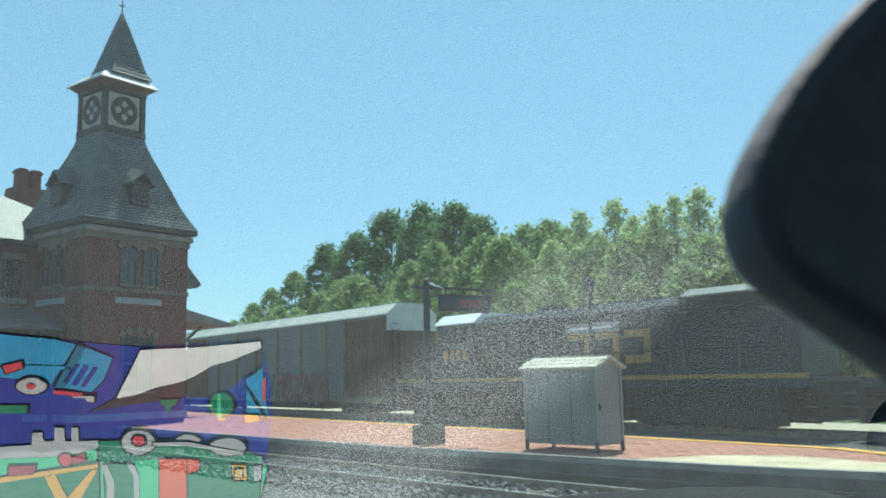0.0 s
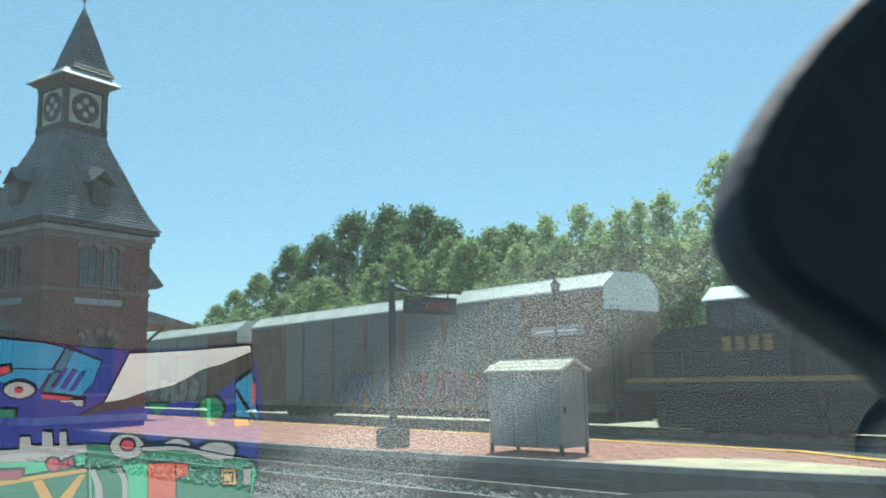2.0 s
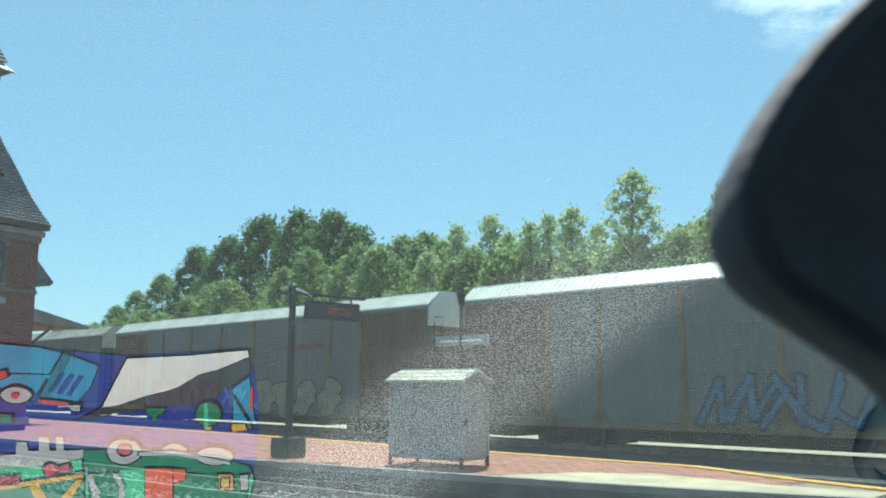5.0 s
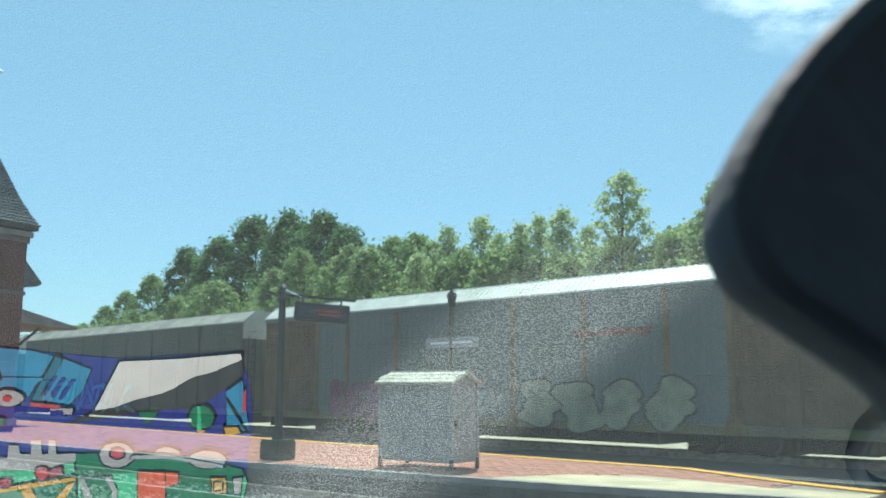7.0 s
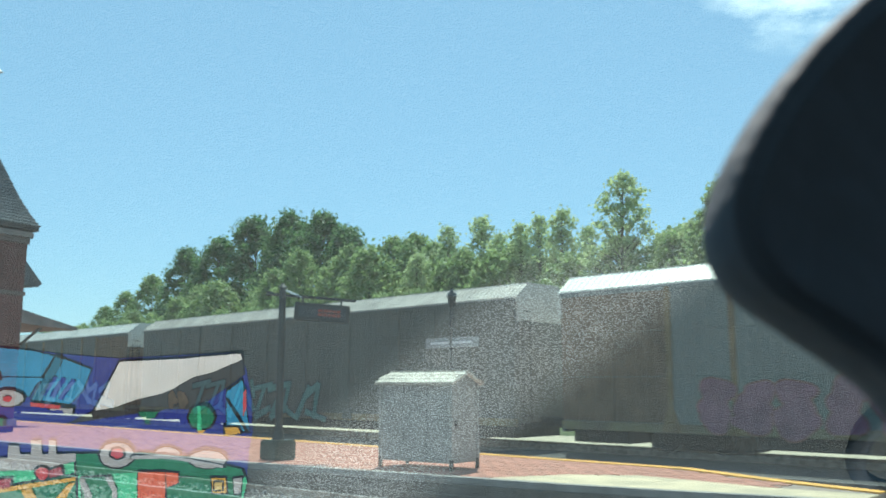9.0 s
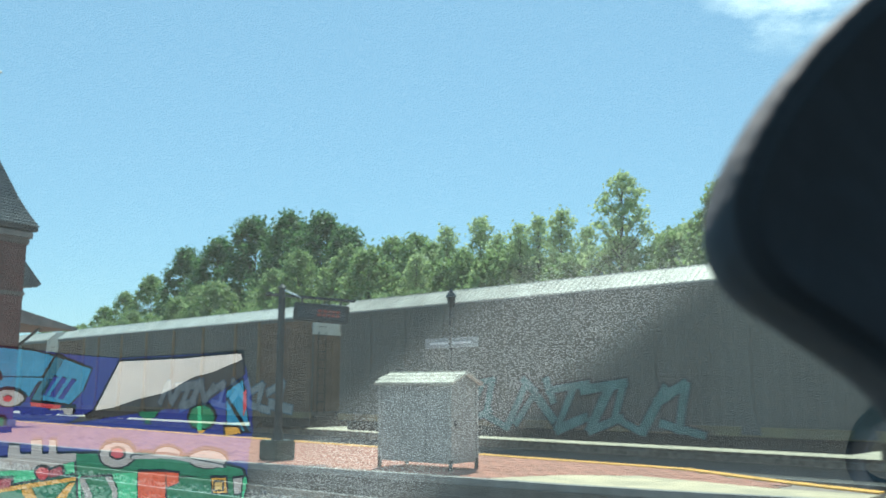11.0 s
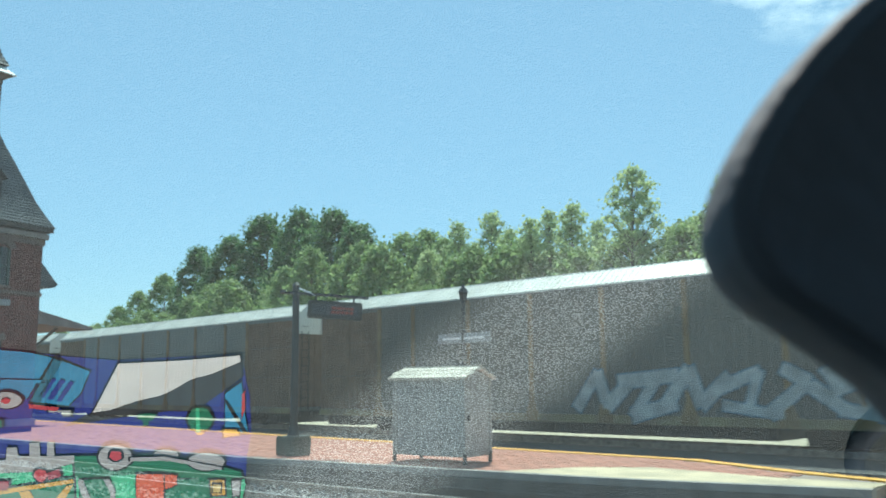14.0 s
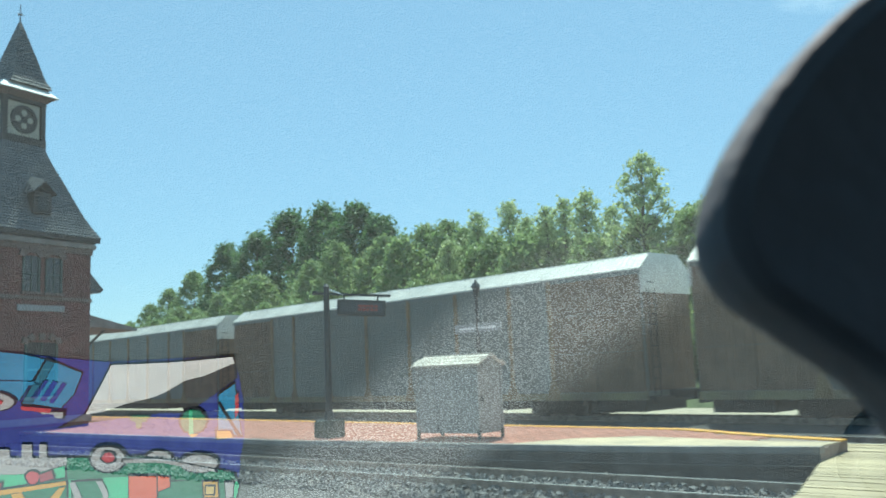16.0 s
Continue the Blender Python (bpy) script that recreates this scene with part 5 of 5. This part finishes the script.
    motif("wheel", "pale", 2, [(53, 25), (51, 28), (48, 30), (43, 31), (38, 31), (34, 30), (31, 28), (30, 25), (31, 23), (34, 21), (39, 19), (44, 19), (49, 21), (52, 23)])
    motif("lamp", "red", 3, [(-69, 45), (-70, 48), (-72, 50), (-74, 52), (-77, 52), (-79, 50), (-80, 48), (-81, 45), (-80, 42), (-78, 40), (-75, 39), (-73, 39), (-70, 40), (-69, 42)])
    motif("lamp", "crimson", 3, [(-69, 43), (-57, 38), (-56, 46), (-68, 50)])
    motif("lamp", "crimson", 3, [(-129, 52), (-104, 51), (-107, 61), (-131, 63)])
    motif("cowl", "green", 2, [(-153, 67), (-45, 47), (-51, 102), (-159, 105)])
    motif("bar", "gold", 3, [(-152, 66), (-45, 49), (-45, 53), (-153, 72)], False)
    motif("bar", "gold", 3, [(-97, 63), (-87, 61), (-73, 102), (-86, 102)], False)
    motif("bar", "gold", 3, [(-52, 56), (-46, 55), (-72, 96), (-88, 96)], False)
    motif("cab", "green", 2, [(-40, 51), (-13, 49), (-12, 102), (-45, 102)])
    motif("frame", "pale", 3, [(-42, 51), (-37, 50), (-32, 68), (-36, 102), (-43, 102), (-39, 69)], False)
    motif("frame", "pale", 3, [(-18, 49), (-12, 49), (-8, 62), (-12, 102), (-17, 102), (-13, 63)], False)
    motif("door", "orange", 3, [(13, 44), (38, 44), (33, 102), (7, 102)])
    motif("panel_small", "orange", 3, [(39, 44), (50, 45), (49, 55), (38, 60)])
    motif("cab", "green", 2, [(39, 51), (77, 49), (107, 52), (100, 102), (34, 102)])
    motif("lamp_box", "gold", 3, [(80, 50), (93, 50), (93, 66), (80, 66)])
    motif("lamp_glass", "amber", 4, [(83, 54), (90, 54), (89, 62), (82, 62)])
    motif("end_rail", "pale", 3, [(100, 51), (108, 50), (106, 66), (100, 67)])


# ---- the vehicle from which one looks ----
def build_vehicle():
    t = thing("parked_vehicle", "dark vehicle cabin with raked windshield and black dashboard", "car")
    bm = bmesh.new()
    G = lambda y: (0.45 - y) * 0.625
    vs = [bm.verts.new(p) for p in ((-0.80, 0.93, G(0.93)), (0.80, 0.93, G(0.93)), (0.62, 0.02, G(0.02)), (-0.62, 0.02, G(0.02)))]
    bm.faces.new(vs)
    w = part("windshield", bm, "glass", t, "clear raked windshield")
    w.visible_shadow = False
    bm = bmesh.new()
    box(bm, -0.86, 0.86, 0.12, 0.95, -0.46, -0.311)
    part("dashboard", bm, "plastic", t, bevel=0.02)
    bm = bmesh.new()
    for s in (-1, 1):
        tube(bm, (s * 0.84, 0.95, -0.32), (s * 0.66, 0.0, 0.28), 0.035, 0.03, 8)
        tube(bm, (s * 0.66, 0.0, 0.28), (s * 0.66, -1.1, 0.32), 0.03, 0.03, 8)
        tube(bm, (s * 0.68, -1.72, 0.29), (s * 0.84, -1.9, -0.36), 0.05, 0.06, 8)
        tube(bm, (s * 0.70, -0.75, 0.29), (s * 0.85, -0.72, -0.36), 0.035, 0.04, 8)
    part("pillar", bm, "plastic", t)
    bm = bmesh.new()
    prism(bm, [(-0.68, 0.02), (0.68, 0.02), (0.72, -0.3), (0.72, -1.7), (0.64, -1.82), (-0.64, -1.82), (-0.72, -1.7), (-0.72, -0.3)], 0.285, 0.33)
    part("roof", bm, "carpaint", t, bevel=0.01)
    bm = bmesh.new()
    # bonnet, its crest higher on one side
    for k in range(13):
        x = -0.85 + k * 1.7 / 12
        for j in range(6):
            y = 0.97 + j * 0.24
            bm.verts.new((x, y, -0.352 + 0.05 * math.sin(j / 5 * 2.2) + 0.072 * max(0, x) - 0.10 * max(0, abs(x) - 0.6)))
    bm.verts.ensure_lookup_table()
    for k in range(12):
        for j in range(5):
            a = k * 6 + j
            bm.faces.new([bm.verts[i] for i in (a, a + 6, a + 7, a + 1)])
    part("bonnet", bm, "carpaint", t, smooth=True)
    bm = bmesh.new()
    box(bm, -0.9, -0.82, -1.9, 2.1, -1.35, -0.36)
    box(bm, 0.82, 0.9, -1.9, 2.1, -1.35, -0.36)
    box(bm, -0.9, 0.9, -2.0, -1.9, -1.35, -0.2)
    box(bm, -0.9, 0.9, 2.1, 2.2, -1.35, -0.36)
    box(bm, -0.86, 0.86, -1.9, 0.9, -1.40, -1.32)
    part("body", bm, "carpaint", t, bevel=0.02)
    for x in (-0.82, 0.82):
        for y in (-1.3, 1.4):
            bm = bmesh.new()
            tube(bm, (x - 0.1, y, -1.58), (x + 0.1, y, -1.58), 0.33, 0.33, 24)
            part("wheel", bm, "rubber", t)
    # rear-view mirror, close to the eye: a rounded wedge, blunt at the free end
    lip = [Vector((x, 0, z)) / 1000 for x, z in ((65.5, 58.5), (51.2, 47.2), (41.0, 33.9), (36.2, 22), (39.1, 12.6), (47.9, 5.8), (58.8, -2), (72, -14), (96, -10), (106, 20), (100, 56), (84, 66))]
    smooth_lip = []
    for k in range(len(lip)):
        a, b, c, d = (lip[(k + o) % len(lip)] for o in (-1, 0, 1, 2))
        for q in range(6):
            f = q / 6
            smooth_lip.append(0.5 * (2 * b + (c - a) * f + (2 * a - 5 * b + 4 * c - d) * f * f + (3 * b - a - 3 * c + d) * f ** 3))
    mid = Vector((0.072, 0, 0.025))

    def shell(rows):
        sb = bmesh.new()
        rr = [[sb.verts.new(mid + (p - mid) * g + Vector((0, 0.1145 + y, 0))) for p in smooth_lip] for g, y in rows]
        for p, q in zip(rr, rr[1:]):
            for i in range(len(p)):
                j = (i + 1) % len(p)
                sb.faces.new((p[i], p[j], q[j], q[i]))
        sb.faces.new(rr[0][::-1])
        sb.faces.new(rr[-1])
        return sb
    mirror = part("mirror", shell([(0.955, -0.006), (0.968, -0.0052), (0.985, 0.0), (0.975, 0.006), (0.92, 0.013), (0.78, 0.019), (0.5, 0.023)]), "plastic", t, "black rear-view mirror housing", smooth=True)
    part("mirror_rim", shell([(0.90, -0.0061), (0.89, -0.0066), (0.86, -0.0068), (0.84, -0.0062)]), "plastic", mirror, smooth=True)
    bm = bmesh.new()
    tube(bm, (0.095, 0.12, 0.025), (0.21, 0.24, 0.118), 0.008, 0.014, 12)
    part("mirror_stalk", bm, "plastic", t)
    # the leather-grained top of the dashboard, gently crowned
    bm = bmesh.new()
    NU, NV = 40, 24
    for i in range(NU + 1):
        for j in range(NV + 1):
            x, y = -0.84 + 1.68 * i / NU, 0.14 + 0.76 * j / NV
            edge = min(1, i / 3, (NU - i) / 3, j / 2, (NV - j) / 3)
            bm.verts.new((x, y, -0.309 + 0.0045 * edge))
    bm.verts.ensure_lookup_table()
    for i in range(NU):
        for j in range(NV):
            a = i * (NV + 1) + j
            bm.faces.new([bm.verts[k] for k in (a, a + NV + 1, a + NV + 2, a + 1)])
    part("leather_top", bm, "leather", t, "grained leather dashboard top with a sunlit band painted pale", smooth=True)
    # round air vent
    bm = bmesh.new()
    n = 32
    ring = [[bm.verts.new((0.425 + r * math.cos(6.2832 * i / n), 0.665 + r * math.sin(6.2832 * i / n), z)) for i in range(n)]
            for r, z in ((0.052, -0.31), (0.050, -0.288), (0.040, -0.288), (0.036, -0.30))]
    for p, q in zip(ring, ring[1:]):
        for i in range(n):
            j = (i + 1) % n
            bm.faces.new((p[i], p[j], q[j], q[i]))
    part("air_vent", bm, "plastic", t, "round black air vent", smooth=True)
    pouch = thing("printed_pouch", "printed cloth pouch with engine pictures on the dashboard", "pouch")
    build_pouch(pouch)
    MOVERS_CAR.append(pouch)
    MOVERS_CAR.append(t)


MOVERS_CAR = []


def vehicle_rows():
    def sway(t):
        for (a, p, q), (b, r, s) in zip(SWAY, SWAY[1:]):
            if a <= t <= b:
                f = (t - a) / (b - a)
                return p + (r - p) * f, q + (s - q) * f
        return 0, 0
    rows = []
    for s, x, y, z, yaw, pitch, lean in PATH:
        turn, nod = sway(s)
        e = Vector((x, y, z))
        rows.append((s, look(e, e + heading(yaw + turn, pitch - 8.7 + nod), lean) @ Matrix.Rotation(radians(-90), 4, "X")))
    return rows


def motions():
    for ob, off, turn in MOVERS:
        walk(ob, [(s, pose(x + off, TRACK_Y, RAIL, 0, 0, turn)) for s, x in TRAIN])
    for ob in MOVERS_CAR:
        walk(ob, vehicle_rows())


build_ground()
build_track("track_1", near_y(0) + 0.72, 5.71, -90, 40, "steel rails on timber ties before the platform", 50)
build_track("track_2", 18.0, 0, -260, 160, "steel rails on timber ties beside the platform", 44)
build_track("track_3", TRACK_Y, 0, -260, 160, "steel rails on timber ties under the train", 44)
loose_stones()
platform_1 = build_platform()
build_crossing()
build_shed()
build_sign()
build_lamp()
build_station()
build_train()
build_trees()
build_vehicle()
pave(platform_1)
motions()
